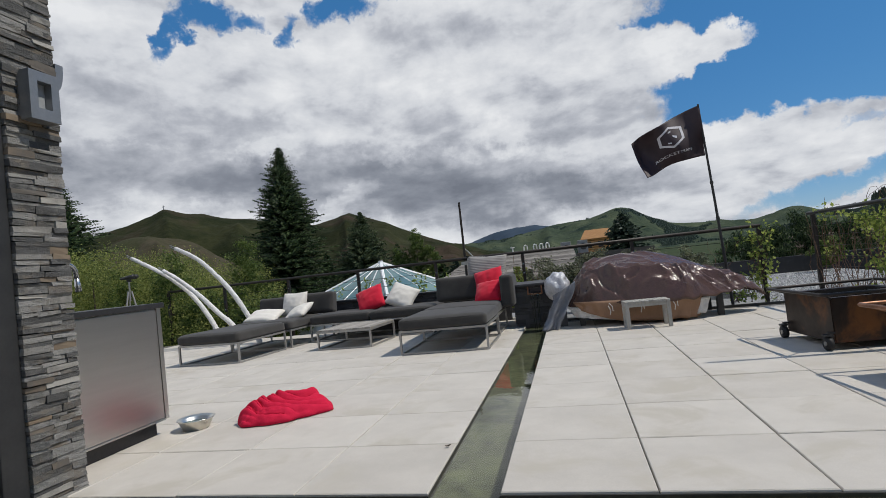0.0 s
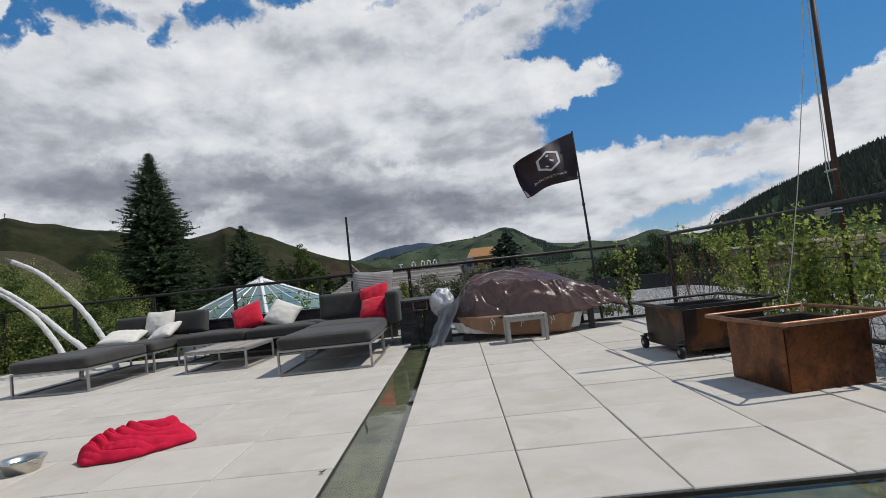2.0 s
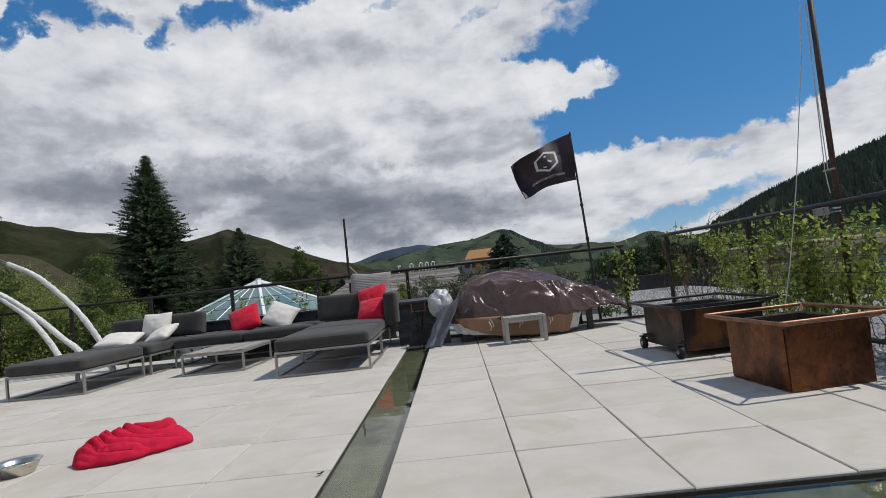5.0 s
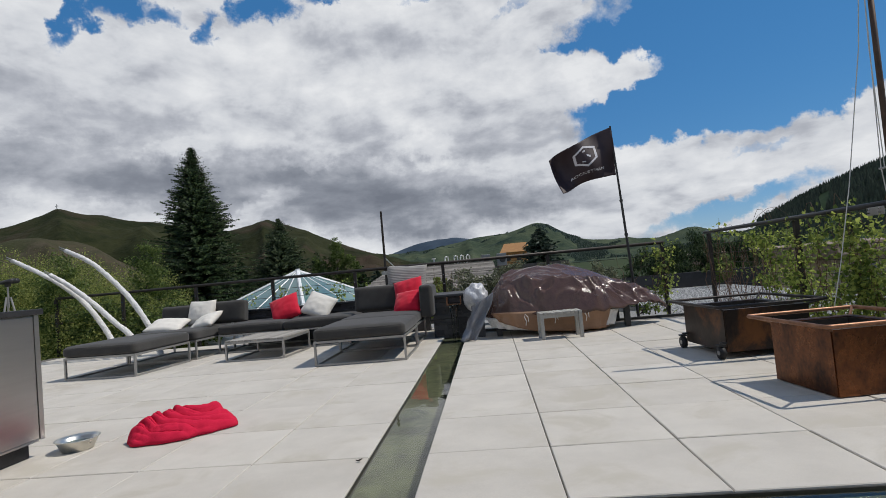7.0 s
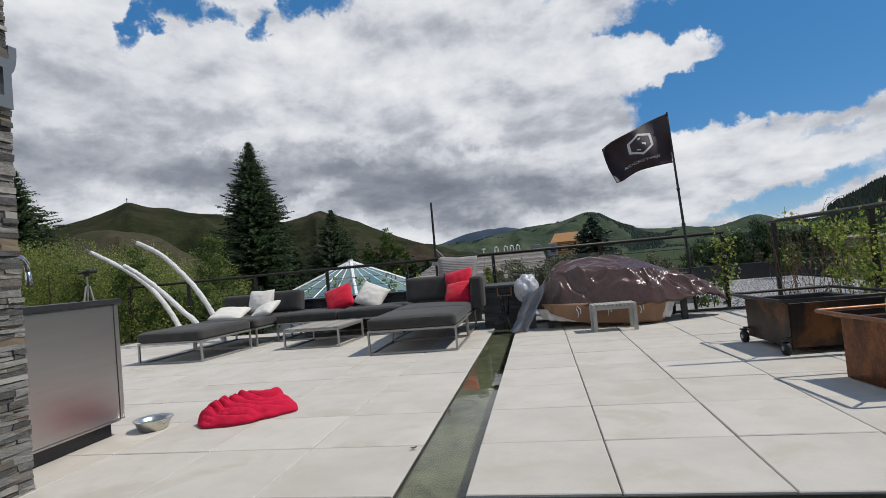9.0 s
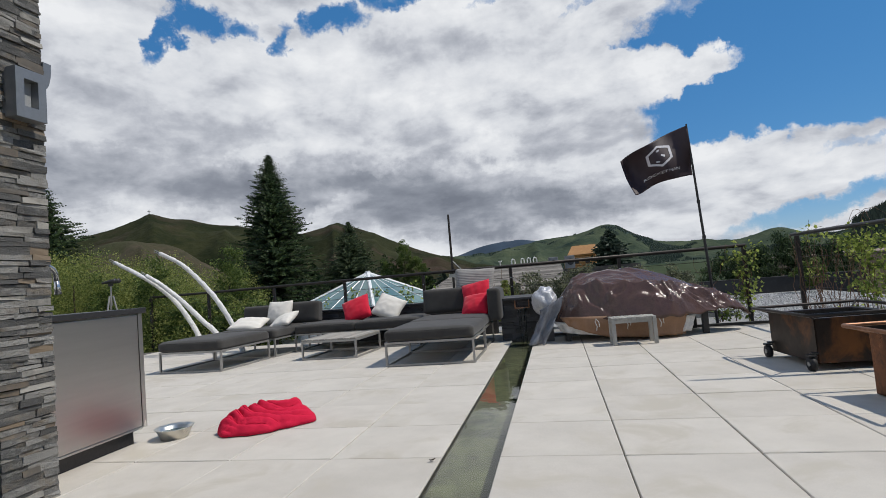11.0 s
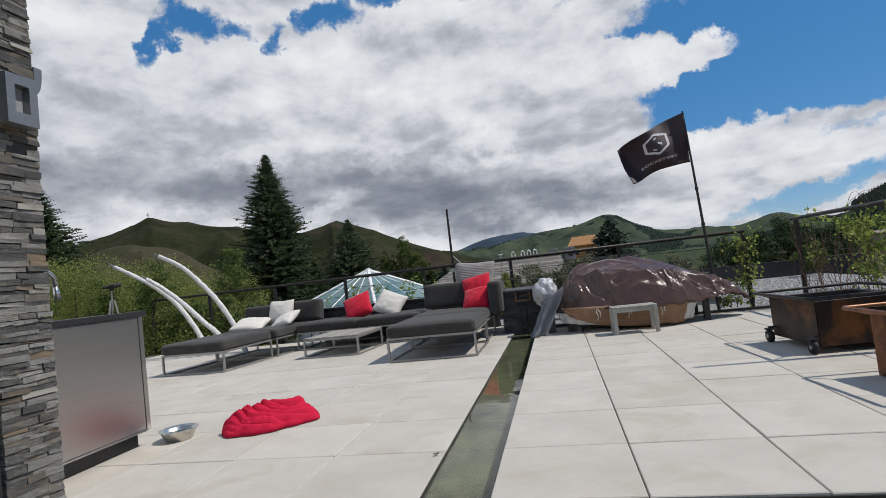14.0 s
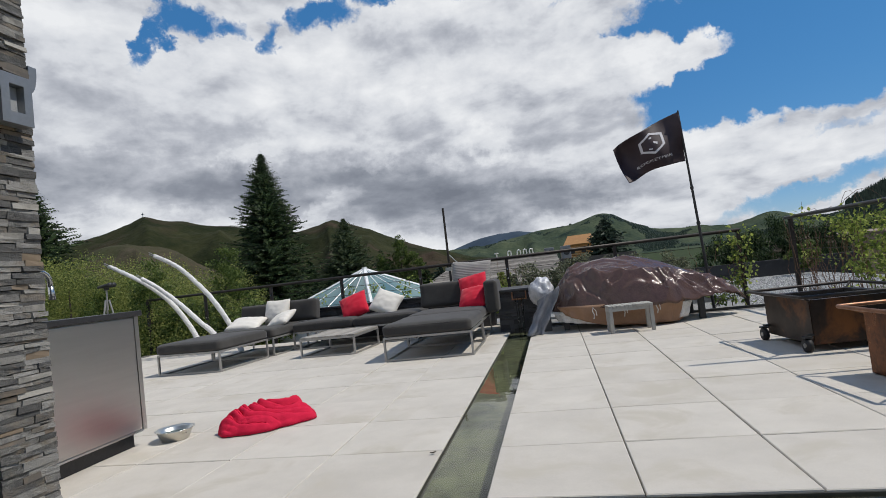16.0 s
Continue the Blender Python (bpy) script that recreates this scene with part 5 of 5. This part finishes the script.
def flagless_mast():
    t = thing("mast", "tall rusty metal mast with a white halyard", "mast", (3.93, 4.50, 0))
    part("pole", tube([(0, 0, -0.05), (0, 0, 2.0), (0.01, 0, 3.4)], [0.024, 0.022, 0.020], 14), mat("rusty_mast", (0.10, 0.06, 0.042), (0.055, 0.036, 0.028), rough=0.6, metal=0.4, scale=6, bump=0.1), t, smooth_shade=True)
    part("clamp_plate", box(-0.160, -0.148, -0.09, 0.09, 1.05, 1.115, 0.003), FRAME, t, "grey bolted clamp plate")
    for dy in (-0.06, 0.06):
        for z in (1.07, 1.098):
            part("bolt", tube([(-0.172, dy, z), (-0.035, dy, z)], 0.008, 6), CHROME, t)
    part("cleat", tube([(-0.04, -0.065, 1.42), (-0.04, 0.065, 1.42)], 0.009, 8), FRAME, t)
    part("halyard", tube([(-0.04, 0.01, 1.43), (-0.06, -0.01, 2.4), (-0.02, 0, 3.3)], 0.0042, 6), ROPE, t)
    part("halyard", tube([(-0.035, 0.03, 1.23), (-0.045, 0.04, 1.43), (-0.025, 0, 3.3)], 0.0042, 6), ROPE, t)
    part("halyard", tube([(-0.58, -0.05, 0.35), (-0.49, -0.05, 0.70), (-0.34, -0.02, 1.30), (-0.13, 0, 2.4), (-0.03, 0, 3.3)], 0.0042, 6), ROPE, t, "slack white rope")


flagless_mast()


# ---------------------------------------------------------------- gravel
solo("gravel_bed", box(3.385, 6.6, 2.16, 16.0, -0.3, -0.03), GRAVEL_BED, "bed of grey gravel beside the pavers", "gravel", kind="structure")
solo("edge_kerb", box(X_JOINT, 3.40, 7.86, 7.89, -0.2, 0.02, 0.003), EDGE, "thin dark metal edging at the paver edge", "edging", kind="structure")
solo("gravel_bed_far", box(-0.3, 3.384, 7.90, 9.2, -0.3, -0.03), GRAVEL_BED, "grey gravel strip under the railing", "gravel", kind="structure")


def gravel():
    rng = np.random.default_rng(8)
    n = 15000
    xs, ys = 3.40 + 3.1 * rng.uniform(0, 1, n) ** 1.6, 2.2 + (13.5 - 2.2) * rng.uniform(0, 1, n)
    k = rng.uniform(0.010, 0.024, n)
    v, f = [], []
    for x, y, s in zip(xs, ys, k):
        b = len(v)
        o = rng.uniform(0.6, 1.2, 6) * s
        v += [(x + o[0], y, -0.022), (x, y + o[1], -0.022), (x - o[2], y, -0.022), (x, y - o[3], -0.022), (x, y, -0.022 + o[4] * 0.9)]
        f += [(b, b + 1, b + 4), (b + 1, b + 2, b + 4), (b + 2, b + 3, b + 4), (b + 3, b, b + 4)]
    tagged(new("gravel_stones", data_mesh("gravel_stones", v, f, GRAVEL)), "loose pale and dark grey gravel stones", "gravel", kind="stuff")


gravel()

# ---------------------------------------------------------------- trees
def place(az, dist, z=0.0):
    return (0.65 + math.sin(radians(az)) * dist, math.cos(radians(az)) * dist, z)


def conifer(label, at, height, width, seed, whorls, per, needle, material=NEEDLE, taper=1.0, name="spruce_tree", droop=0.35, bare=0.0):
    """A trunk with whorls of drooping limbs, each limb a spray of small twigs."""
    rng = np.random.default_rng(seed)
    t = thing(name, label, "tree", at)
    part("trunk", tube([(0, 0, 0), (0, 0, height * 0.5), (0, 0, height * 0.99)], [height * 0.018, height * 0.011, height * 0.002], 8), BARK, t)
    V, F = [], []
    limbs = bmesh.new()
    for k in range(whorls):
        s = (k + rng.uniform(0, 0.9)) / whorls
        s = s ** 0.92
        z = height * (0.05 + 0.94 * s)
        reach = width * 0.5 * (1 - s) ** taper * rng.uniform(0.62, 1.18) + height * 0.006
        for j in range(per):
            a = rng.uniform(0, math.tau)
            r = reach * rng.uniform(0.45, 1.15)
            lift = rng.uniform(0.0, 0.45) * (0.3 + s) - droop * (1 - s) * 0.5
            d = np.array([math.cos(a), math.sin(a), lift])
            side = np.array([-math.sin(a), math.cos(a), 0.0])
            if j % 3 == 0:
                tube([(0, 0, z), tuple(np.array([0, 0, z]) + d * r * 0.9)], [0.012 * height / 9, 0.004], 4, limbs)
            steps = max(3, int(r / needle * 1.5))
            for q in range(steps):
                u = (q + 0.6) / steps
                if u < bare:
                    continue
                p = np.array([0, 0, z]) + d * r * u + np.array([0, 0, -0.10 * droop * r * u * u])
                for sgn in (-1, 1):
                    w = needle * rng.uniform(0.7, 1.5) * (1.15 - 0.55 * u) * (0.35 + 0.65 * min(1, (1 - s) * 4))
                    tip = p + side * sgn * w * 0.75 + d * w * 0.65 + np.array([0, 0, rng.uniform(-0.55, 0.12) * w])
                    up = np.array([0, 0, w * 0.26]) + rng.normal(size=3) * w * 0.09
                    b = len(V)
                    V += [p - up, p + up, tip + up * 0.35, tip - up * 0.35 + d * w * 0.1]
                    F += [(b, b + 2, b + 1), (b, b + 3, b + 2)]
    tagged(part("branchwork", limbs, BARK, t), kind="stuff")
    ob = new("crown", data_mesh("crown", V, F, material))
    ob.parent = t
    return t


def leafy(label, at, blobs, count, size, seed, material=LEAF, name="leafy_tree", trunk=True, droop=0.3, aspect=0.6):
    """A trunk with limbs to each clump, and leaves gathered in uneven clumps round them."""
    rng = np.random.default_rng(seed)
    t = thing(name, label, "tree" if trunk else "shrub", at)
    bm = bmesh.new()
    base = Vector((0, 0, 0))
    fork = Vector((0, 0, max(0.3, min(b[2] for b in blobs) * 0.6)))
    if trunk:
        tube([base, fork], [0.14, 0.10], 8, bm)
    pts = []
    vol = [b[3] * b[4] * b[5] for b in blobs]
    tot = sum(q ** 0.7 for q in vol)
    for (x, y, z, rx, ry, rz), q in zip(blobs, vol):
        c = Vector((x, y, z))
        tube([fork, fork.lerp(c, 0.5) + Vector((0, 0, 0.1)), c + Vector((0, 0, rz * 0.4))], [0.07, 0.04, 0.012], 6, bm)
        n = int(count * q ** 0.7 / tot)
        k = max(6, n // 80)
        d = rng.normal(size=(k, 3))
        d /= np.linalg.norm(d, axis=1, keepdims=True)
        rad = rng.uniform(0.35, 1.0, (k, 1)) ** 0.55
        cl = np.array([x, y, z]) + d * rad * np.array([rx, ry, rz]) * rng.uniform(0.8, 1.12, (k, 1))
        m = rng.integers(0, k, n)
        spread = 0.12 * (rx * ry * rz) ** (1 / 3)
        pts.append(cl[m] + np.clip(rng.normal(size=(n, 3)), -1.7, 1.7) * spread * np.array([1, 1, 0.8]))
    tagged(part("branchwork", bm, BARK, t), kind="stuff")
    ob = new("crown", leaves_mesh("crown", np.concatenate(pts), size, material, seed + 3, 0.3, droop, aspect))
    ob.parent = t
    return t


conifer("tall dense dark green spruce tree", place(-29.2, 27, GROUND_Z), 12.0, 6.5, 21, 155, 31, 0.140, taper=0.78)
conifer("dark green spruce tree in the middle distance", place(-21.5, 42, GROUND_Z), 10.3, 9.4, 22, 110, 22, 0.20, NEEDLE_YOUNG, 0.85)
leafy("slim light green poplar trees below the hill", place(-16.1, 38, GROUND_Z), [(-1.0, 0, 5.6, 0.6, 0.6, 1.5), (0.2, 0, 6.6, 0.55, 0.6, 1.7), (1.1, 0, 5.7, 0.6, 0.6, 1.4), (0, 0, 4.0, 1.6, 1.0, 1.3)], 32000, 0.095, 23, LEAF_DARK, "poplar_tree")
conifer("slim young spruce tree", place(-17.9, 40, GROUND_Z), 7.4, 6.6, 24, 50, 11, 0.26, NEEDLE_YOUNG)
conifer("small spruce tree at the foot of the hill", place(-25.4, 44, GROUND_Z), 7.4, 7.0, 25, 30, 9, 0.42)
conifer("small dark spruce tree", place(-13.4, 46, GROUND_Z), 6.3, 5.0, 26, 24, 8, 0.40)
conifer("dark bushy pine tree by the log house", place(5.7, 80, GROUND_Z), 10.2, 13.0, 27, 40, 11, 0.75, NEEDLE_FAR, 0.8, "pine_tree")
conifer("dark pine tree behind the bushes", place(-48.4, 30, GROUND_Z), 11.1, 8.0, 28, 90, 20, 0.17, NEEDLE, 0.75, "pine_tree")
for k, (az, d, h) in enumerate(((-11.9, 60, 6.0), (-10.6, 70, 6.6), (-8.6, 60, 5.3), (-27.2, 52, 6.6), (-19.0, 52, 6.2), (-33.6, 40, 6.4))):
    conifer("small distant dark conifer", place(az, d, GROUND_Z), h, h * 0.7, 40 + k, 20, 7, 0.02 * d * 0.5, NEEDLE_FAR)

# green trees past the railing on the bushy side
leafy("broad green willow tree beyond the railing", place(-46.5, 15.5, GROUND_Z), [(0, 0, 5.15, 1.6, 1.4, 1.4), (1.7, 0.8, 4.7, 1.4, 1.4, 1.4), (-1.8, 0.3, 5.35, 1.4, 1.3, 1.4), (0.5, -0.5, 3.2, 2.2, 1.5, 1.6)], 110000, 0.048, 31)
leafy("broad yellow-green willow tree beyond the railing", place(-40.5, 17.5, GROUND_Z), [(0, 0, 4.95, 1.6, 1.5, 1.5), (1.9, 0.5, 4.6, 1.3, 1.4, 1.4), (-1.5, -0.3, 4.7, 1.4, 1.3, 1.5), (0.3, -0.4, 3.0, 2.4, 1.6, 1.6)], 110000, 0.048, 32)
leafy("green poplar tree with upright leafy shoots", place(-40.0, 13.0, GROUND_Z), [(-0.1, 0, 5.0, 0.42, 0.45, 1.3), (1.5, 0.4, 4.9, 0.40, 0.4, 1.3), (-1.5, 0.2, 4.6, 0.45, 0.5, 1.2), (0.7, 0.2, 4.1, 0.5, 0.5, 1.1), (0.2, 0, 2.8, 1.8, 1.0, 1.3)], 70000, 0.054, 33, LEAF_DARK, "poplar_tree")
leafy("green leafy bush against the railing", place(-35.5, 12.2, GROUND_Z), [(0, 0, 3.9, 1.2, 1.0, 1.1), (1.1, 0.4, 3.7, 1.1, 1.0, 1.0), (-1.2, 0.1, 4.1, 1.1, 1.0, 1.1), (0.2, -0.2, 2.4, 1.9, 1.2, 1.2)], 76000, 0.045, 34)
leafy("green leafy bush against the railing", place(-30.5, 12.4, GROUND_Z), [(0, 0, 3.9, 1.3, 1.0, 1.0), (1.2, 0.3, 3.7, 1.1, 1.0, 0.9), (0.2, 0, 2.5, 1.8, 1.2, 1.2)], 56000, 0.047, 35, LEAF)
leafy("dark leafy shrub outside the railing", place(-25.5, 13.0, GROUND_Z), [(0, 0, 3.7, 1.4, 1.0, 0.9), (1.4, 0.2, 3.5, 1.2, 1.0, 0.8), (0.2, 0, 2.3, 1.8, 1.2, 1.2)], 44000, 0.048, 36, LEAF_DARK)
leafy("dense green shrub by the low wall", (-5.6, 9.7, -0.6), [(-0.9, 0, 0.9, 0.8, 0.4, 0.6), (0.2, 0, 0.8, 0.9, 0.4, 0.6), (1.1, 0.05, 0.7, 0.7, 0.4, 0.5)], 10000, 0.07, 37, LEAF_DARK, "shrub", False)
for k, (x, y, w, h) in enumerate(((0.60, 9.3, 0.9, 0.84), (1.50, 9.25, 0.9, 0.86), (2.2, 9.2, 0.9, 0.76), (0.0, 10.2, 0.9, 0.60), (2.0, 10.3, 1.2, 0.70))):
    leafy("grey-green sage shrub outside the railing", (x, y, -0.12), [(-w * 0.45, 0, h * 0.75, w * 0.5, 0.45, h * 0.55), (w * 0.4, 0.1, h * 0.70, w * 0.5, 0.45, h * 0.55)], 8200, 0.045, 50 + k, LEAF_GREY, "shrub", False)
leafy("small bright green bush behind the railing", (-0.22, 9.25, -0.12), [(0, 0, 0.55, 0.22, 0.25, 0.38), (0.05, 0.05, 0.85, 0.16, 0.18, 0.20)], 2600, 0.045, 63, LEAF, "shrub", False)
leafy("dark evergreen shrub beyond the gravel", (5.9, 14.6, -0.2), [(-1.0, 0, 0.5, 0.6, 0.6, 0.75), (-0.4, 0, 0.6, 0.5, 0.6, 0.85), (0.2, 0.1, 0.65, 0.55, 0.6, 0.95), (0.8, 0, 0.6, 0.5, 0.6, 0.85), (1.4, 0, 0.55, 0.6, 0.6, 0.75)], 30000, 0.11, 55, NEEDLE, "shrub", False, -1.2, 0.2)
leafy("small bright green shrub beside the gravel path", (6.15, 13.2, -0.05), [(0, 0, 0.42, 0.34, 0.3, 0.36)], 2600, 0.06, 56, LEAF_DARK, "shrub", False)
leafy("dark green trees behind the vine fence", (9.9, 11.0, -2.6), [(-1, 0, 1.9, 1.5, 1.2, 1.0), (0.8, -1.0, 2.0, 1.5, 1.2, 1.0), (0, 0.5, 1.2, 2.0, 1.4, 1.0)], 6000, 0.12, 57, LEAF_DARK)
leafy("dark green trees behind the vine fence", (10.6, 7.0, -2.2), [(-0.4, 0, 2.2, 1.2, 1.4, 1.0), (0.8, 1.0, 2.4, 1.4, 1.2, 1.1), (0, -1.5, 2.2, 1.3, 1.3, 1.1)], 6000, 0.11, 58, LEAF_DARK)
solo("planter_wall", box(3.5, 7.6, 13.9, 14.05, -0.2, 0.34, 0.01), SLATE_DARK, "low dark wall in front of the evergreen shrub", "wall", kind="structure")


# ---------------------------------------------------------------- glass skylight pyramid
def skylight():
    t = thing("skylight", "white framed glass pyramid skylight on the lower roof", "skylight", (-3.16, 10.6, 0.0), -90 + 22)
    R, zb, za = 2.05, 0.33, 1.19
    apex = Vector((0, 0, za))
    ring = [Vector((R * math.cos(k * math.tau / 4), R * math.sin(k * math.tau / 4), zb)) for k in range(4)]
    for k in range(4):
        a, b = ring[k], ring[(k + 1) % 4]
        cuts = [a.lerp(b, q / 4) for q in range(5)]
        for q in range(4):
            bm = bmesh.new()
            bm.faces.new([bm.verts.new(p) for p in (cuts[q], cuts[q + 1], apex)])
            part("pane", bm, SKY_GLASS, t)
        part("rafter", tube([a, apex], 0.034, 6), SKYLIGHT_FRAME, t)
        part("eave_bar", tube([a, b], 0.034, 6), SKYLIGHT_FRAME, t)
        for q in (1, 2, 3):
            part("glazing_bar", tube([cuts[q], cuts[q].lerp(apex, 0.97)], 0.012, 5), SKYLIGHT_FRAME, t)
    part("finial", tube([apex - Vector((0, 0, 0.03)), apex + Vector((0, 0, 0.04))], 0.05, 8), SKYLIGHT_FRAME, t)
    part("kerb", lathe([(R + 0.03, -0.6), (R + 0.03, zb - 0.04), (R - 0.05, zb - 0.04), (R - 0.05, -0.6)], 4), SKYLIGHT_FRAME, t)


SKY_GLASS = mat("skylight_glass", (0.10, 0.20, 0.20), (0.05, 0.11, 0.12), rough=0.06, scale=1.5, fine=8, bump=0.0, spec=0.9, rough_var=0.03)
skylight()
solo("lower_roof", box(-9.0, 4.5, 9.6, 16.0, -0.9, -0.62), GRAVEL_BED, "flat gravel roof below the railing", "roof", kind="structure")
vines("climbing_vine", "green vine creeping over the glass skylight", ((-3.6, 9.75), (-1.7, 9.7)), 9, 520, 0.06, 0.8, 12)


# ---------------------------------------------------------------- neighbouring roofs and buildings
def gable_house():
    t = thing("neighbour_house", "low house with a weathered grey shingle roof", "house", place(-8.2, 21, 0), 4)
    part("wall", box(-1.6, 3.0, -1.8, 3.0, GROUND_Z, 0.35), mat("timber_wall", (0.13, 0.10, 0.08), (0.09, 0.07, 0.06), scale=1.5, fine=20, bump=0.1), t)
    for side in (-1, 1):
        y0, y1 = (-2.3, 0.6) if side < 0 else (0.6, 3.5)
        for r in range(22):
            s0, s1 = r / 22, (r + 1) / 22
            if side < 0:
                a, b = y0 + (y1 - y0) * s0, y0 + (y1 - y0) * s1 + 0.05
                za, zb = 0.30 + 0.86 * s0, 0.30 + 0.86 * s1 + 0.02
            else:
                a, b = y1 - (y1 - y0) * s0, y1 - (y1 - y0) * s1 - 0.05
                za, zb = 0.30 + 0.86 * s0, 0.30 + 0.86 * s1 + 0.02
            bm = bmesh.new()
            xa, xb = -2.0 + 1.15 * s0, -2.0 + 1.15 * s1
            lo = [bm.verts.new((x, a, za + 0.010)) for x in (xa, 3.3)]
            hi = [bm.verts.new((x, b, zb + 0.004)) for x in (xb, 3.3)]
            lo2 = [bm.verts.new((x, a, za - 0.05)) for x in (xa, 3.3)]
            hi2 = [bm.verts.new((x, b, zb - 0.08)) for x in (xb, 3.3)]
            for q in ((lo[0], lo[1], hi[1], hi[0]), (lo2[0], lo2[1], lo[1], lo[0]), (lo[0], hi[0], hi2[0], lo2[0]), (lo[1], hi[1], hi2[1], lo2[1]), (lo2[0], hi2[0], hi2[1], lo2[1]), (hi[0], hi[1], hi2[1], hi2[0])):
                bm.faces.new(q)
            bmesh.ops.recalc_face_normals(bm, faces=bm.faces[:])
            part("shingle_course", bm, SHINGLE, t)


gable_house()


def vent_pipe(az, dist, top, low, gooseneck):
    t = thing("vent_pipe", "white bent vent pipe on the neighbouring roof" if gooseneck else "straight white vent pipe on the neighbouring roof", "vent pipe", place(az, dist, 0), 20, "white roof vents")
    h = 0.92 + math.tan(radians(top)) * dist
    z0 = low
    part("riser", tube([(0, 0, z0), (0, 0, h)], 0.027, 10), PIPE_WHITE, t)
    if gooseneck:
        part("elbow", tube([(0, 0, h - 0.02), (0.02, 0, h + 0.05), (0.07, 0, h + 0.075), (0.125, 0, h + 0.05), (0.14, 0, h - 0.08), (0.14, 0, h - 0.26)], 0.027, 10), PIPE_WHITE, t, smooth_shade=True)
    else:
        part("cap", tube([(0, 0, h), (0, 0, h + 0.05)], 0.085, 10), PIPE_WHITE, t)


for az, neck in ((-5.6, False), (-4.4, True), (-3.4, True), (-2.75, True), (-2.1, True)):
    vent_pipe(az, 22.4, 1.34, 0.4, neck)


def log_house():
    t = thing("log_house", "golden log house with a pitched orange-brown roof", "house", place(3.1, 120, 0.7), -14)
    part("wall", box(-2.6, 2.6, -2.2, 2.2, GROUND_Z - 1, 3.4), LOG, t)
    for k in range(6):
        part("log", tube([(-2.75, -2.28, 0.4 + 0.5 * k), (2.75, -2.28, 0.4 + 0.5 * k)], 0.24, 8), LOG, t)
    bm = bmesh.new()
    q = [bm.verts.new(p) for p in ((-3.0, -2.9, 3.1), (3.0, -2.9, 3.1), (2.5, 0, 5.1), (-2.5, 0, 5.1), (-3.0, 2.9, 3.1), (3.0, 2.9, 3.1))]
    for fc in ((0, 1, 2, 3), (3, 2, 5, 4), (0, 3, 4), (1, 5, 2), (0, 4, 5, 1)):
        bm.faces.new([q[i] for i in fc])
    part("roof", bm, LOG, t)
    part("porch", box(-4.0, -2.6, -2.0, 1.0, GROUND_Z, 2.6), LOG, t)
    for x in (-1.3, 1.1):
        part("window", box(x - 0.5, x + 0.5, -2.56, -2.52, 1.2, 2.4), BLACK, t)


log_house()
for k, (az, w) in enumerate(((-0.1, 0.55), (1.6, 0.55))):
    t = thing("air_unit", "grey rooftop air conditioning unit", "air conditioner", place(az, 34, 0.95), 10, "rooftop air units")
    part("case", box(-w / 2, w / 2, -0.25, 0.25, 0.0, 0.78, 0.03), GREY_BOX, t)
    part("grille", tube([(0, -0.27, 0.40), (0, -0.255, 0.40)], 0.2, 16), BLACK, t)
solo("roof_flat", box(-3.2, 4.6, -1.2, 2.0, -4.5, 0.94), SHINGLE, "flat grey neighbouring roof with equipment", "roof", place(0.6, 34.5, 0), 6)

t = thing("utility_pole", "thin dark metal pole with a diagonal brace", "pole", (-1.62, 12.0, -0.65))
part("shaft", tube([(0, 0, 0), (0, 0, 3.05)], [0.034, 0.024], 10), RAIL, t)
part("brace", tube([(0.01, 0, 1.98), (0.26, 0, 1.70)], 0.014, 6), FRAME, t)
part("bracket", box(-0.09, 0.09, -0.05, 0.05, 1.60, 1.68, 0.004), FRAME, t)


def low_building():
    """Tan single-storey house that shows between the vines."""
    t = thing("tan_house", "low tan house with a flat brown roof beyond the fence", "house", (13.4, 21.0, 0), 32)
    part("wall", box(-5, 5, -2.5, 2.5, GROUND_Z, 0.35), mat("tan_stucco", (0.36, 0.29, 0.22), (0.29, 0.23, 0.18), rough=0.9, scale=1.2, fine=30, bump=0.1), t)
    part("roof", box(-5.4, 5.4, -2.9, 2.9, 0.351, 0.72, 0.03), mat("brown_roof", (0.27, 0.21, 0.165), (0.17, 0.13, 0.105), rough=0.9, scale=1.5, fine=18, bump=0.2), t)
    for x in (-3.2, -0.6, 2.2):
        part("window", box(x - 0.6, x + 0.6, -2.54, -2.505, -1.1, 0.0), GREY_BOX, t)


low_building()

# ---------------------------------------------------------------- pavers, last
def paver_mesh(sx, sy):
    b = box(-sx / 2, sx / 2, -sy / 2, sy / 2, -0.045, 0.0)
    bmesh.ops.bevel(b, geom=[e for e in b.edges if all(v.co.z > -0.01 for v in e.verts)], offset=0.004, segments=1, affect="EDGES")
    return mesh_of(b, "paver", CONCRETE)


def pavers():
    rng = random.Random(11)
    left, right = paver_mesh(PITCH_L - 0.004, PITCH_Y - 0.006), paver_mesh(PITCH_R - 0.006, PITCH_Y - 0.006)
    for me, cols, x0, step, rows in ((left, 11, 0.0, -PITCH_L, 11), (right, 5, X_JOINT, PITCH_R, 9)):
        for i in range(cols):
            for j in range(rows):
                ob = new("paver", me)
                ob.parent = terrace
                ob.matrix_basis = pose(x0 + step * (i + 0.5), Y_FRONT + PITCH_Y * (j + 0.5), rng.uniform(-0.0025, 0.0015), rng.uniform(-0.15, 0.15), rng.uniform(-0.15, 0.15), rng.uniform(-0.12, 0.12))


pavers()
